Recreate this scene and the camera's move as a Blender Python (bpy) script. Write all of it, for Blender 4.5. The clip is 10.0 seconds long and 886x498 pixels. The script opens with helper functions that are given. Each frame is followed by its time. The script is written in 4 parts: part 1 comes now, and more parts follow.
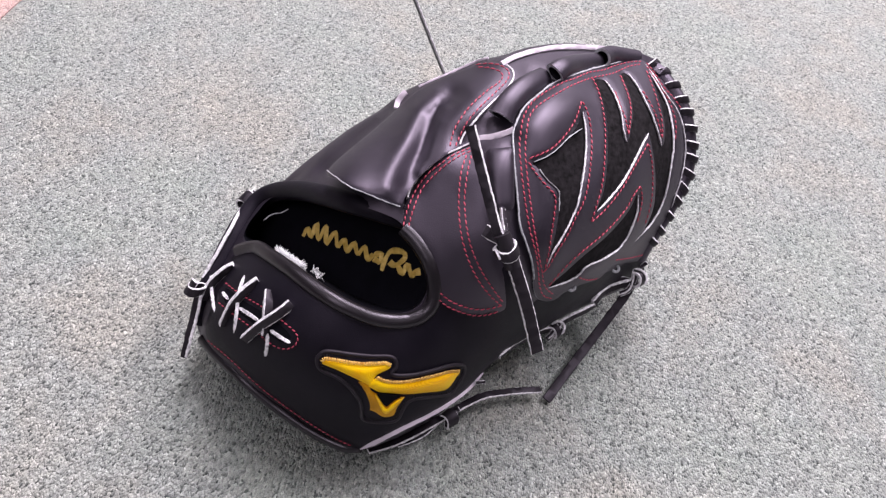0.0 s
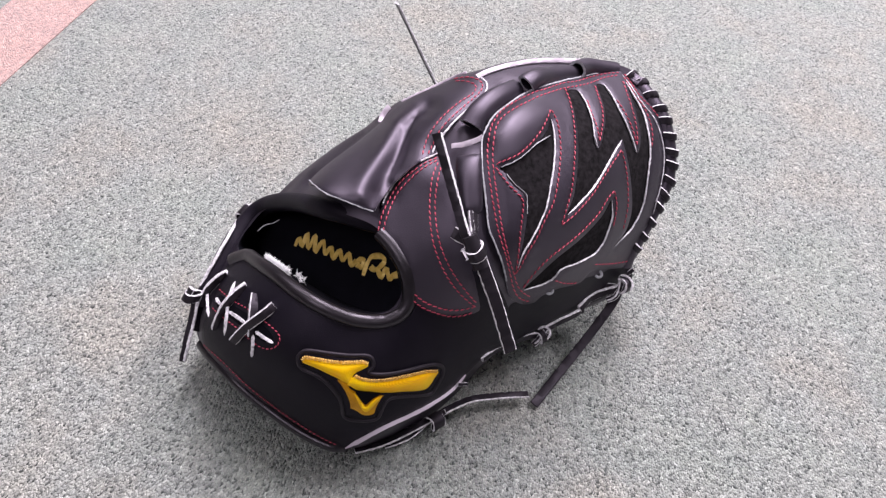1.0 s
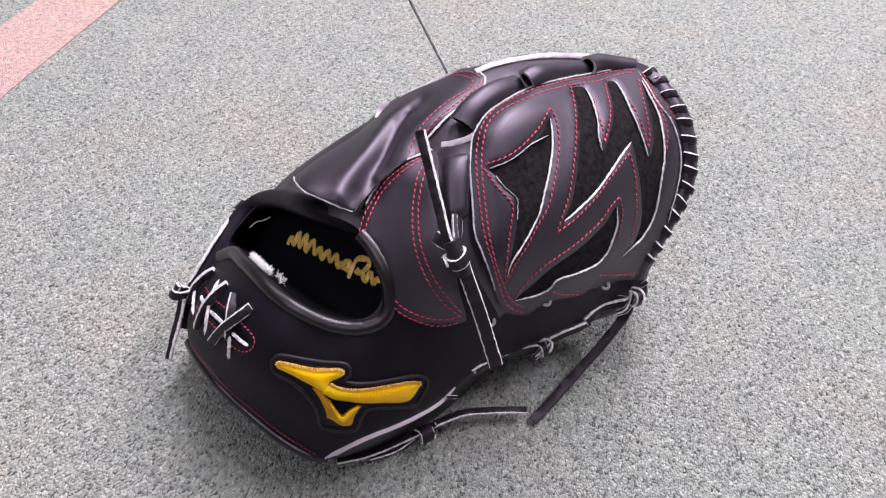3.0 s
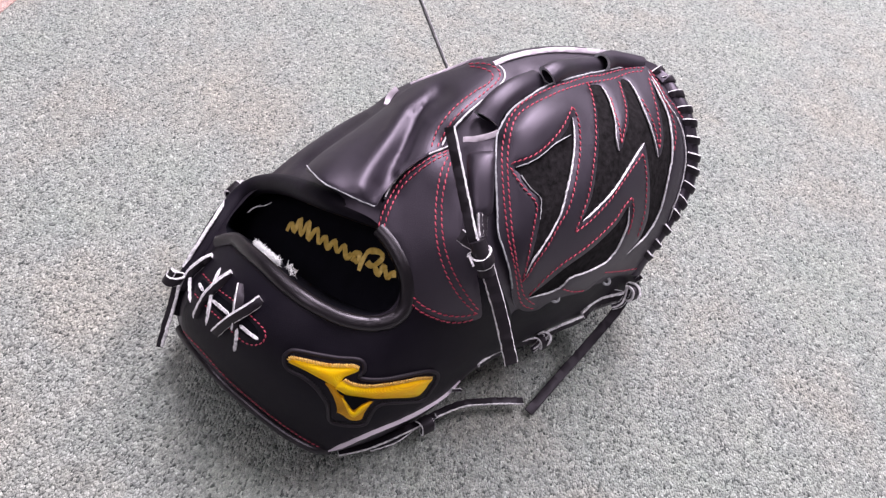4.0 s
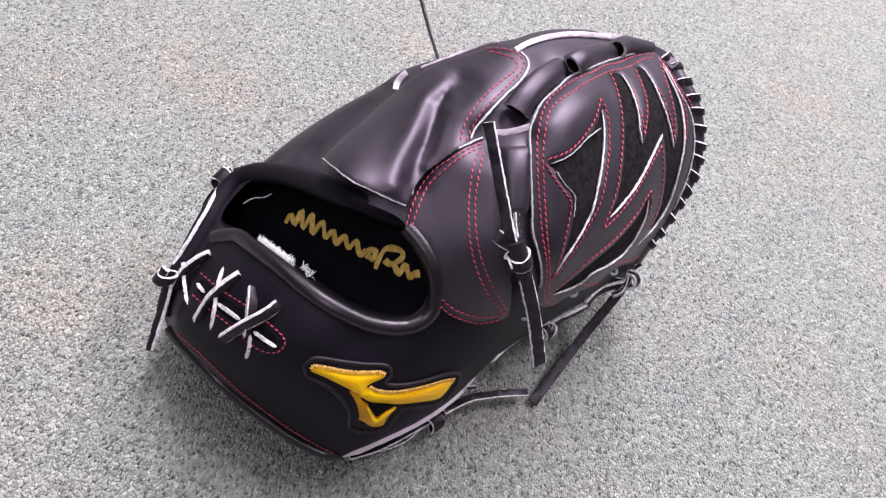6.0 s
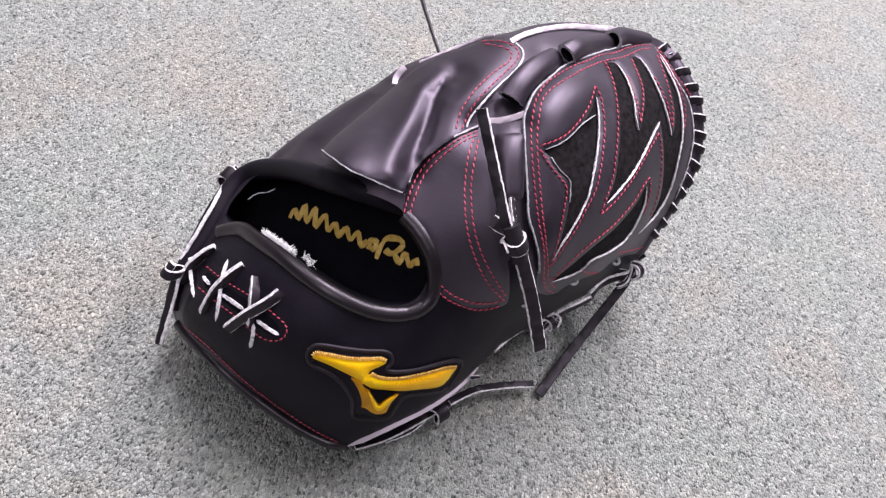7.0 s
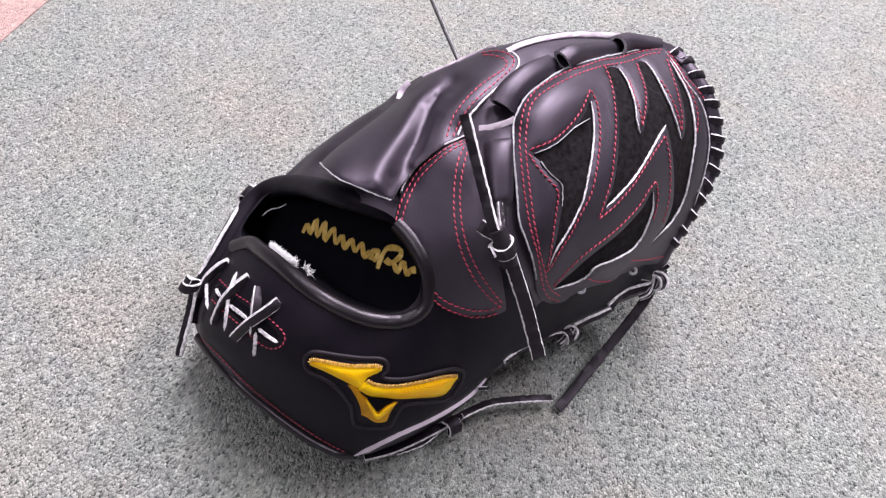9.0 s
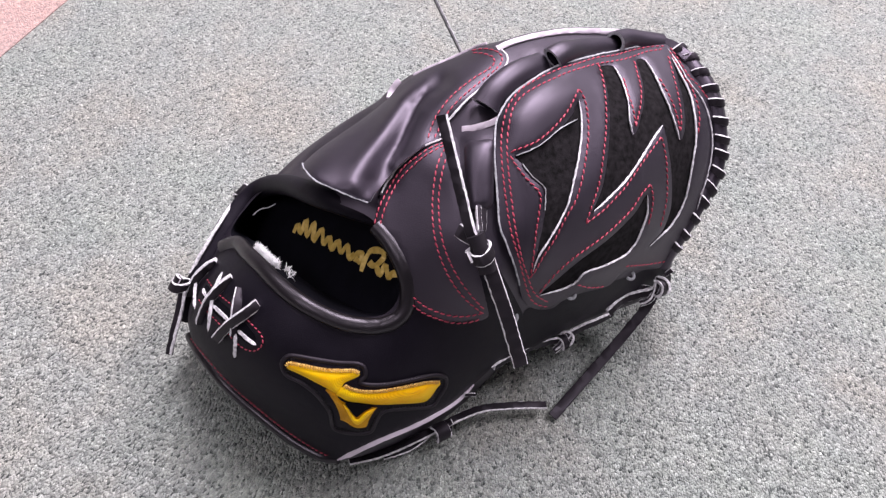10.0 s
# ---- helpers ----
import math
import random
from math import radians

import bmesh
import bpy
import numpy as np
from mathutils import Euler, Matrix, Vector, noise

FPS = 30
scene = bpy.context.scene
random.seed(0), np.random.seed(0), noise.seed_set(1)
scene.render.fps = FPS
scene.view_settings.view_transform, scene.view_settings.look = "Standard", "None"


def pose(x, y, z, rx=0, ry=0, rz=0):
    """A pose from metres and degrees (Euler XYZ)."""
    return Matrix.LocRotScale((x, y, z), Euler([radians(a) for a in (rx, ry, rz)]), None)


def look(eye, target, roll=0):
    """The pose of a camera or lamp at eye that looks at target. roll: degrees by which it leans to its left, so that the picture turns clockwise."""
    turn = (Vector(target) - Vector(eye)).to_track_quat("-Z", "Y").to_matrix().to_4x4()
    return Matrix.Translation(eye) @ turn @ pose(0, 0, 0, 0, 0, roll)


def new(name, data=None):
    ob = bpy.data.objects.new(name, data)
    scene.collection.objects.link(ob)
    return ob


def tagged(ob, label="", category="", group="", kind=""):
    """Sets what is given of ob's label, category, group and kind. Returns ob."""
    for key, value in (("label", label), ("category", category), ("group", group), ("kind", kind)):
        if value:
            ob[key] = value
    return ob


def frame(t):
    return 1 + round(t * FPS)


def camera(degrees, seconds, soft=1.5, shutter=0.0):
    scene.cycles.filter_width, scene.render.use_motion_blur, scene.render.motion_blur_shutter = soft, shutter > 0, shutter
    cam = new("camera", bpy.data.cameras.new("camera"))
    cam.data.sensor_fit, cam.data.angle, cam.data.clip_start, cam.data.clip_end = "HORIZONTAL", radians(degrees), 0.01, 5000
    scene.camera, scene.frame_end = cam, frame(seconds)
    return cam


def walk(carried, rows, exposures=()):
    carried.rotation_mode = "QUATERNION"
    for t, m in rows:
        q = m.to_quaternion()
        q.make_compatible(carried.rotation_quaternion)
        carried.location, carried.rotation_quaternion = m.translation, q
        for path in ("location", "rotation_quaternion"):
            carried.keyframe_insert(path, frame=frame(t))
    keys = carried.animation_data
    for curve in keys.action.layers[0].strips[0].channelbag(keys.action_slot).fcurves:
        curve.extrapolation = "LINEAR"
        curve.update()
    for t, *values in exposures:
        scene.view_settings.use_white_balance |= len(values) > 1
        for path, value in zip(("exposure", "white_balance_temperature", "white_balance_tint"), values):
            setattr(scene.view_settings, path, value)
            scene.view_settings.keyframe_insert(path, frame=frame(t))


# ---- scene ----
from mathutils.geometry import delaunay_2d_cdt

cam = camera(60.6, 10.0, soft=1.3)
PATH = [
    (0, (-0.03078, 0.02154, 0.42687), (0.04658, 1.36778, -1.05017), 10.34),
    (0.5, (-0.01228, 0.01107, 0.43026), (0.00704, 1.38531, -1.0227), 8.03),
    (1, (0.01042, 0.00203, 0.43316), (-0.04796, 1.39696, -0.99889), 5.52),
    (1.5, (0.02673, 0.00303, 0.43004), (-0.10509, 1.40231, -0.99286), 3.55),
    (2, (0.04373, 0.0108, 0.42678), (-0.14418, 1.40491, -0.99489), 2.37),
    (2.5, (0.05472, 0.02449, 0.41784), (-0.1562, 1.40533, -1.01352), 2.30),
    (3, (0.04802, 0.02812, 0.41966), (-0.16931, 1.39491, -1.02417), 2.67),
    (4.3, (-0.02388, 0.03779, 0.42443), (0.04715, 1.35814, -1.07611), 13.72),
    (4.5, (-0.03765, 0.03986, 0.42389), (0.07381, 1.35341, -1.08016), 15.14),
    (5, (-0.05081, 0.04911, 0.41931), (0.14512, 1.33682, -1.09839), 17.99),
    (5.5, (-0.06538, 0.05878, 0.41607), (0.1908, 1.32528, -1.11048), 19.78),
    (7, (-0.05135, 0.04303, 0.4112), (0.14094, 1.34195, -1.09738), 15.89),
    (7.5, (-0.03421, 0.03457, 0.41178), (0.07742, 1.3608, -1.08109), 12.87),
    (8, (-0.01908, 0.03329, 0.41101), (0.01756, 1.37742, -1.06953), 10.20),
    (8.5, (-0.01424, 0.02863, 0.41346), (-0.03391, 1.37952, -1.06124), 8.14),
    (9, (-0.00163, 0.03613, 0.40995), (-0.06241, 1.38053, -1.06955), 6.62),
    (9.5, (0.01321, 0.04228, 0.41016), (-0.09442, 1.37261, -1.07934), 5.16),
    (10, (0.0286, 0.05126, 0.40842), (-0.1494, 1.363, -1.0908), 3.50),
]
walk(cam, [(t, look(eye, target, roll)) for t, eye, target, roll in PATH], [(0, 0.0), (2.5, -0.04), (5.5, 0.05), (7.5, 0.03), (9, 0.05), (10, 0.0)])

# ---- room light ----
world = bpy.data.worlds.new("world")
scene.world = world
world.use_nodes = True
world.node_tree.nodes["Background"].inputs[0].default_value = (0.9, 0.95, 1.0, 1)
world.node_tree.nodes["Background"].inputs[1].default_value = 0.15


def unseen_lamp(x, y, sx, sy, watts):
    """An added, unseen area lamp under the ceiling, standing in for fluorescent panels."""
    data = bpy.data.lights.new("unseen_lamp", "AREA")
    data.shape, data.size, data.size_y, data.energy = "RECTANGLE", sx, sy, watts
    data.color = (1.022, 0.943, 1.022)
    lamp = new("unseen_lamp", data)
    lamp.matrix_world = pose(x, y, 2.55)
    return lamp


# Back, left and right lamps are placed to suit shadows and highlights.
unseen_lamp(0.2, 2.0, 0.60, 2.6, 174)
unseen_lamp(-1.6, 1.5, 0.30, 1.6, 26)
unseen_lamp(1.7, 1.5, 0.30, 1.8, 108)
# Front fill added to brighten the gold and leather; no source known.
unseen_lamp(-0.9, -1.5, 1.20, 1.2, 30)

# ---- materials ----


def material(name, colour, rough=0.5, metal=0.0, spec=0.5, sheen=(1.0, 1.0, 1.0)):
    m = bpy.data.materials.new(name)
    m.use_nodes = True
    b = m.node_tree.nodes["Principled BSDF"]
    b.inputs["Base Color"].default_value = (*colour, 1)
    b.inputs["Roughness"].default_value = rough
    b.inputs["Metallic"].default_value = metal
    b.inputs["Specular IOR Level"].default_value = spec
    b.inputs["Specular Tint"].default_value = (*sheen, 1)
    return m, m.node_tree, b


def node(tree, kind, **values):
    n = tree.nodes.new(kind)
    for k, v in values.items():
        if k in n.inputs:
            n.inputs[k].default_value = v
    return n


def ramp(tree, fac, stops):
    r = tree.nodes.new("ShaderNodeValToRGB")
    while len(r.color_ramp.elements) < len(stops):
        r.color_ramp.elements.new(0.5)
    for e, (p, c) in zip(r.color_ramp.elements, stops):
        e.position, e.color = p, (*c, 1)
    tree.links.new(fac, r.inputs[0])
    return r.outputs[0]


def textured(name, stops, rough, scale, bump, fine=1800.0, metal=0.0, spec=0.5, span=(0.0, 0.0), creased=0.0, sheen=(1.0, 1.0, 1.0)):
    """A surface with blotches, fine grain and relief; span: how far the roughness wanders."""
    m, t, b = material(name, stops[0][1], rough, metal, spec, sheen)
    co = t.nodes.new("ShaderNodeTexCoord").outputs["Object"]
    big = node(t, "ShaderNodeTexNoise", Scale=scale, Detail=5.0, Roughness=0.6)
    grain = node(t, "ShaderNodeTexNoise", Scale=fine, Detail=3.0, Roughness=0.6)
    for n in (big, grain):
        t.links.new(co, n.inputs["Vector"])
    t.links.new(ramp(t, big.outputs["Fac"], stops), b.inputs["Base Color"])
    if span != (0.0, 0.0):
        r = node(t, "ShaderNodeMapRange")
        r.inputs["To Min"].default_value, r.inputs["To Max"].default_value = span
        t.links.new(big.outputs["Fac"], r.inputs["Value"])
        t.links.new(r.outputs[0], b.inputs["Roughness"])
    bp = node(t, "ShaderNodeBump", Strength=bump, Distance=0.0004)
    t.links.new(grain.outputs["Fac"], bp.inputs["Height"])
    if creased:
        fold = node(t, "ShaderNodeTexNoise", Scale=creased, Detail=3.0, Roughness=0.55, Distortion=0.6)
        t.links.new(co, fold.inputs["Vector"])
        wide = node(t, "ShaderNodeBump", Strength=0.15, Distance=0.0012)
        t.links.new(fold.outputs["Fac"], wide.inputs["Height"])
        t.links.new(wide.outputs[0], bp.inputs["Normal"])
    t.links.new(bp.outputs[0], b.inputs["Normal"])
    return m


LEATHER = textured("smooth_black_leather", [(0.3, (0.0032, 0.0025, 0.0048)), (0.7, (0.0070, 0.0056, 0.0098))], 0.36, 60, 0.28, spec=0.95, span=(0.40, 0.56), creased=70.0, sheen=(0.92, 0.78, 1.0))
SOFT = textured("soft_black_leather", [(0.3, (0.006, 0.005, 0.006)), (0.7, (0.010, 0.008, 0.010))], 0.5, 60, 0.18, spec=0.60, span=(0.26, 0.42), creased=160.0, sheen=(0.95, 0.87, 1.0))
NUBUCK = textured("matte_black_leather", [(0.3, (0.0054, 0.0044, 0.0078)), (0.7, (0.0094, 0.0077, 0.0128))], 0.55, 45, 0.4, spec=0.14, span=(0.42, 0.6), creased=90.0, sheen=(0.95, 0.85, 1.0))
SUEDE = textured("black_suede", [(0.34, (0.004, 0.0035, 0.004)), (0.70, (0.022, 0.019, 0.022))], 0.95, 330, 0.8, 2600, spec=0.1)
LACE = textured("black_lace_leather", [(0.3, (0.007, 0.0055, 0.0075)), (0.7, (0.015, 0.0125, 0.016))], 0.5, 90, 0.25, spec=0.36, sheen=(0.94, 0.83, 1.0))
RAW = textured("pale_raw_edge", [(0.33, (0.40, 0.38, 0.42)), (0.60, (0.86, 0.83, 0.88))], 0.9, 520, 0.8)
GREY_EDGE = textured("grey_raw_edge", [(0.35, (0.26, 0.26, 0.29)), (0.65, (0.52, 0.52, 0.56))], 0.85, 700, 0.4)
THREAD = textured("red_thread", [(0.3, (0.30, 0.020, 0.052)), (0.7, (0.54, 0.075, 0.125))], 0.6, 500, 0.5)
DARK_THREAD = textured("black_thread", [(0.3, (0.003, 0.0026, 0.0034)), (0.7, (0.014, 0.012, 0.015))], 0.6, 900, 1.0, spec=0.35)
WELT = textured("lilac_white_welt", [(0.3, (0.58, 0.50, 0.59)), (0.7, (0.64, 0.56, 0.65))], 0.6, 120, 0.1)
LINING = textured("black_lining", [(0.3, (0.0024, 0.0023, 0.0044)), (0.7, (0.0046, 0.0042, 0.0078))], 0.85, 80, 0.2, spec=0.08)
SCRIPT = textured("dull_gold_print", [(0.3, (0.56, 0.35, 0.06)), (0.7, (0.86, 0.61, 0.17))], 0.4, 300, 0.3, metal=0.15)
FLEECE = textured("white_fleece", [(0.3, (0.84, 0.83, 0.85)), (0.7, (0.93, 0.92, 0.94))], 0.95, 500, 0.3)
CEILING = textured("white_ceiling_paint", [(0.3, (0.76, 0.76, 0.76)), (0.7, (0.82, 0.82, 0.82))], 0.8, 2, 0.1, 300)
# Unseen walls, kept dark so less light bounces onto the glove.
WALL = textured("unseen_dark_wall", [(0.3, (0.085, 0.085, 0.09)), (0.7, (0.11, 0.11, 0.115))], 0.8, 2, 0.1, 300)


def satin_thread(name, lo, hi):
    """Embroidered satin: fine parallel threads."""
    m, t, b = material(name, hi, 0.34, 0.0, 0.8, (1.0, 0.75, 0.2))
    b.inputs["Sheen Weight"].default_value = 0.6
    b.inputs["Sheen Roughness"].default_value = 0.4
    b.inputs["Sheen Tint"].default_value = (1.0, 0.6, 0.05, 1)
    co = t.nodes.new("ShaderNodeTexCoord").outputs["Object"]
    mp = t.nodes.new("ShaderNodeMapping")
    mp.inputs["Rotation"].default_value = (0.3, 0.5, 0.9)
    t.links.new(co, mp.inputs[0])
    w = node(t, "ShaderNodeTexWave", Scale=900.0, Distortion=0.6, Detail=2.0)
    n = node(t, "ShaderNodeTexNoise", Scale=70.0, Detail=4.0)
    t.links.new(mp.outputs[0], w.inputs["Vector"])
    t.links.new(co, n.inputs["Vector"])
    t.links.new(ramp(t, n.outputs["Fac"], [(0.3, lo), (0.62, hi)]), b.inputs["Base Color"])
    bp = node(t, "ShaderNodeBump", Strength=0.4, Distance=0.0003)
    t.links.new(w.outputs["Fac"], bp.inputs["Height"])
    t.links.new(bp.outputs[0], b.inputs["Normal"])
    return m


GOLD_EDGE = textured("amber_thread", [(0.3, (0.50, 0.20, 0.005)), (0.7, (0.95, 0.66, 0.20))], 0.5, 600, 0.4)
GOLD = satin_thread("gold_satin_thread", (1.0, 0.45, 0.001), (1.0, 0.63, 0.004))

GOLD_DEEP = satin_thread("deep_gold_thread", (0.32, 0.11, 0.001), (0.66, 0.30, 0.004))


def carpet(name, dark, mid, light, cool, warm):
    """Short loop pile knitted in close rows: curled yarn with pits darkened in the colour, soiled in broad patches."""
    m, t, b = material(name, mid, 0.95, 0, 0.04)
    b.inputs["Sheen Weight"].default_value = 0.2
    b.inputs["Sheen Roughness"].default_value = 0.5
    co = t.nodes.new("ShaderNodeTexCoord").outputs["Object"]

    def noise(scale, detail=3.0, rough=0.6, vector=co):
        n = node(t, "ShaderNodeTexNoise", Scale=scale, Detail=detail, Roughness=rough)
        t.links.new(vector, n.inputs["Vector"])
        return n

    def times(a, colour):
        mul = t.nodes.new("ShaderNodeMix")
        mul.data_type, mul.blend_type = "RGBA", "MULTIPLY"
        mul.inputs[0].default_value = 1.0
        t.links.new(a, mul.inputs[6])
        t.links.new(colour, mul.inputs[7])
        return mul.outputs[2]

    def sums(a, k, c):
        n = node(t, "ShaderNodeMath")
        n.operation = "MULTIPLY_ADD"
        t.links.new(a, n.inputs[0])
        n.inputs[1].default_value = k
        t.links.new(c, n.inputs[2])
        return n.outputs[0]

    bent = node(t, "ShaderNodeVectorMath")
    bent.operation = "MULTIPLY_ADD"
    t.links.new(noise(420.0, 2.0).outputs["Color"], bent.inputs[0])
    bent.inputs[1].default_value = (0.0022, 0.0022, 0.0)
    t.links.new(co, bent.inputs[2])
    rows = t.nodes.new("ShaderNodeMapping")
    rows.inputs["Scale"].default_value = (1.25, 0.8, 1.0)
    t.links.new(bent.outputs[0], rows.inputs[0])
    tuft = node(t, "ShaderNodeTexVoronoi", Scale=640.0, Randomness=0.85)
    t.links.new(rows.outputs[0], tuft.inputs["Vector"])
    fibre = noise(1250.0, 3.0, 0.7)
    clump = noise(210.0, 2.0, 0.5)
    soil = noise(7.0, 5.0, 0.62)
    tone = noise(23.0, 4.0, 0.6)
    sep = t.nodes.new("ShaderNodeSeparateColor")
    t.links.new(tuft.outputs["Color"], sep.inputs[0])
    # Dark stop, fleck and lump tones mix yarn colour with shade painted in the pits.
    yarn = ramp(t, sep.outputs[0], [(0.0, dark), (0.26, mid), (0.72, mid), (1.0, light)])
    fleck_shade = ramp(t, fibre.outputs["Fac"], [(0.32, (0.58, 0.59, 0.59)), (0.50, (1.0, 1.0, 1.0)), (0.70, (1.24, 1.24, 1.24))])
    lump_shade = ramp(t, clump.outputs["Fac"], [(0.33, (0.80, 0.80, 0.81)), (0.66, (1.16, 1.16, 1.15))])
    worn = ramp(t, soil.outputs["Fac"], [(0.36, cool), (0.50, (1.0, 1.0, 1.0)), (0.64, warm)])
    shade = ramp(t, tone.outputs["Fac"], [(0.32, (0.93, 0.95, 0.96)), (0.68, (1.06, 1.05, 1.03))])
    t.links.new(times(times(times(times(yarn, fleck_shade), lump_shade), worn), shade), b.inputs["Base Color"])
    drop = node(t, "ShaderNodeMath")
    drop.operation = "MULTIPLY"
    drop.inputs[1].default_value = -1.5
    t.links.new(tuft.outputs["Distance"], drop.inputs[0])
    bp = node(t, "ShaderNodeBump", Strength=1.0, Distance=0.0026)
    t.links.new(sums(clump.outputs["Fac"], 0.5, sums(fibre.outputs["Fac"], 0.35, drop.outputs[0])), bp.inputs["Height"])
    t.links.new(bp.outputs[0], b.inputs["Normal"])
    return m


CARPET = carpet("grey_green_carpet", (0.075, 0.088, 0.084), (0.392, 0.412, 0.390), (0.600, 0.617, 0.595), (0.965, 1.005, 0.98), (1.06, 0.99, 0.945))
PINK = carpet("pink_carpet", (0.62, 0.38, 0.36), (0.78, 0.52, 0.49), (0.86, 0.62, 0.58), (0.99, 1.0, 1.0), (1.0, 0.98, 0.97))

# ---- meshes ----


def as_mesh(name, verts, faces, mats, index=None, smooth=True):
    me = bpy.data.meshes.new(name)
    me.from_pydata([tuple(v) for v in verts], [], faces)
    for m in mats:
        me.materials.append(m)
    if index is not None:
        me.polygons.foreach_set("material_index", index)
    me.polygons.foreach_set("use_smooth", [smooth] * len(faces))
    if smooth:
        me.set_sharp_from_angle(angle=math.radians(42))
    me.update()
    return me


def part(name, mesh, parent, label=""):
    ob = new(name, mesh)
    ob.parent = parent
    return tagged(ob, label)


def box(name, x0, x1, y0, y1, z0, z1, mat):
    v = [(x, y, z) for x in (x0, x1) for y in (y0, y1) for z in (z0, z1)]
    f = [(0, 1, 3, 2), (4, 6, 7, 5), (0, 4, 5, 1), (2, 3, 7, 6), (0, 2, 6, 4), (1, 5, 7, 3)]
    return as_mesh(name, v, f, [mat], smooth=False)


# ---- the room: floor, and unseen walls and ceiling that close it ----


def slab(name, x0, x1, y0, y1, z0, z1, mat, label, category):
    ob = new(name, box(name, x0, x1, y0, y1, z0, z1, mat))
    ob.matrix_world = pose(0.112, 0.25, 0, 0, 0, -5.6)
    return tagged(ob, label, category, kind="structure")


JOINT = 0.00012
slab("floor", -0.5835, -JOINT, -3, 4, -0.02, 0, CARPET, "worn grey-green loop carpet with fine speckles", "floor")
slab("floor", JOINT, 3.5, -3, 4, -0.02, 0, CARPET, "worn grey-green loop carpet with fine speckles", "floor")
slab("floor", -4, -0.6665, -3, 4, -0.02, 0, CARPET, "worn grey-green loop carpet with fine speckles", "floor")
slab("floor_strip", -0.666, -0.584, -3, 4, -0.02, 0.0006, PINK, "pale pink carpet strip laid into the grey carpet", "floor strip")
# Unseen slab added in carpet colour so the joint doesn't turn black.
slab("joint_backing", -4, 3.5, -3, 4, -0.06, -0.0205, CARPET, "carpet-coloured slab added under the joint to keep it pale", "floor")
slab("wall_north", -4, 3.5, 4, 4.1, -0.02, 2.6, WALL, "plain unseen wall kept dark to cut bounced light", "wall")
slab("wall_south", -4, 3.5, -3.1, -3, -0.02, 2.6, WALL, "plain unseen wall kept dark to cut bounced light", "wall")
slab("wall_west", -4.1, -4, -3, 4, -0.02, 2.6, WALL, "plain unseen wall kept dark to cut bounced light", "wall")
slab("wall_east", 3.5, 3.6, -3, 4, -0.02, 2.6, WALL, "plain unseen wall kept dark to cut bounced light", "wall")
slab("ceiling", -4, 3.5, -3, 4, 2.6, 2.7, CEILING, "plain white ceiling", "ceiling")

# ---- the glove's frame turned to the camera: along the fingers, across the hand, out towards the view (millimetres) ----
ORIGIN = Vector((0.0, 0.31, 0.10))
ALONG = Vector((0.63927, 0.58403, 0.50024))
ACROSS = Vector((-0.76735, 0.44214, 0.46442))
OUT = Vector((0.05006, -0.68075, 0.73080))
# depth of the back fitted to the camera's view: rows across the hand, 30 apart, each from heel to fingertips, 37 apart
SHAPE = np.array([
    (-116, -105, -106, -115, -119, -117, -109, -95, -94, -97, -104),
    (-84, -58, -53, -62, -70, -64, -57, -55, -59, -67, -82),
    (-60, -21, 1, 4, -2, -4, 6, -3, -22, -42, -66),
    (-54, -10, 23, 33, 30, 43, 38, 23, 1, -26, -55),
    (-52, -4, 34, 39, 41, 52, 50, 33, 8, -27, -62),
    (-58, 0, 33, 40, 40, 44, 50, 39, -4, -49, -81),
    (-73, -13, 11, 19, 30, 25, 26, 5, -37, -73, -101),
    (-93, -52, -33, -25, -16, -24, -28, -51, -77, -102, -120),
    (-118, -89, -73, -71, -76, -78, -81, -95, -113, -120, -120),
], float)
# folds: line, height, half width
FOLDS = [
    ([(52.9, 81.6), (38.1, 81.9), (19.1, 72.6), (3.5, 65.1), (-3.8, 60.2)], 5, 7),
    ([(56.1, 77.1), (38.1, 74.4), (25.7, 67.1), (10.3, 59.8), (2.3, 55.4)], -8, 7),
    ([(47.3, 72.1), (36.8, 69.2), (24.8, 61.7), (13.0, 56.6)], 2.0, 3),
    ([(50.1, 78.0), (38.1, 72.8), (32.0, 69.4)], -0.7, 1.3),
    ([(45.7, 76.7), (29.3, 68.6), (19.0, 63.1)], -0.9, 1.4),
    ([(37.1, 72.1), (25.1, 65.6), (14.0, 60.9)], -0.8, 1.3),
    ([(36.2, 74.5), (25.2, 68.3), (14.5, 63.1)], -0.6, 1.2),
    ([(38.9, 70.6), (27.8, 64.4), (18.0, 58.8)], -0.5, 1.2),
    ([(-23, 95), (3, 97), (31, 97)], -9, 7),
    # ridge pushed out so the outline fits the camera's view
    ([(95, 77), (120, 69), (143, 58), (160, 44)], 6, 12),
    ([(58, 34), (45, 16), (30, -6), (20, -29)], -4, 7),
    ([(43, 49), (59, 48), (79, 51), (98, 50)], -11, 11),
]


def weights(w):
    return np.stack([-0.5 * w + w * w - 0.5 * w**3, 1 - 2.5 * w * w + 1.5 * w**3, 0.5 * w + 2 * w * w - 1.5 * w**3, -0.5 * w * w + 0.5 * w**3], -1)


def line_distance(a, b, line):
    d = np.full(np.shape(a), 1e9)
    for (x0, y0), (x1, y1) in zip(line[:-1], line[1:]):
        ux, uy = x1 - x0, y1 - y0
        t = np.clip(((a - x0) * ux + (b - y0) * uy) / (ux * ux + uy * uy + 1e-9), 0, 1)
        d = np.minimum(d, np.hypot(a - x0 - t * ux, b - y0 - t * uy))
    return d


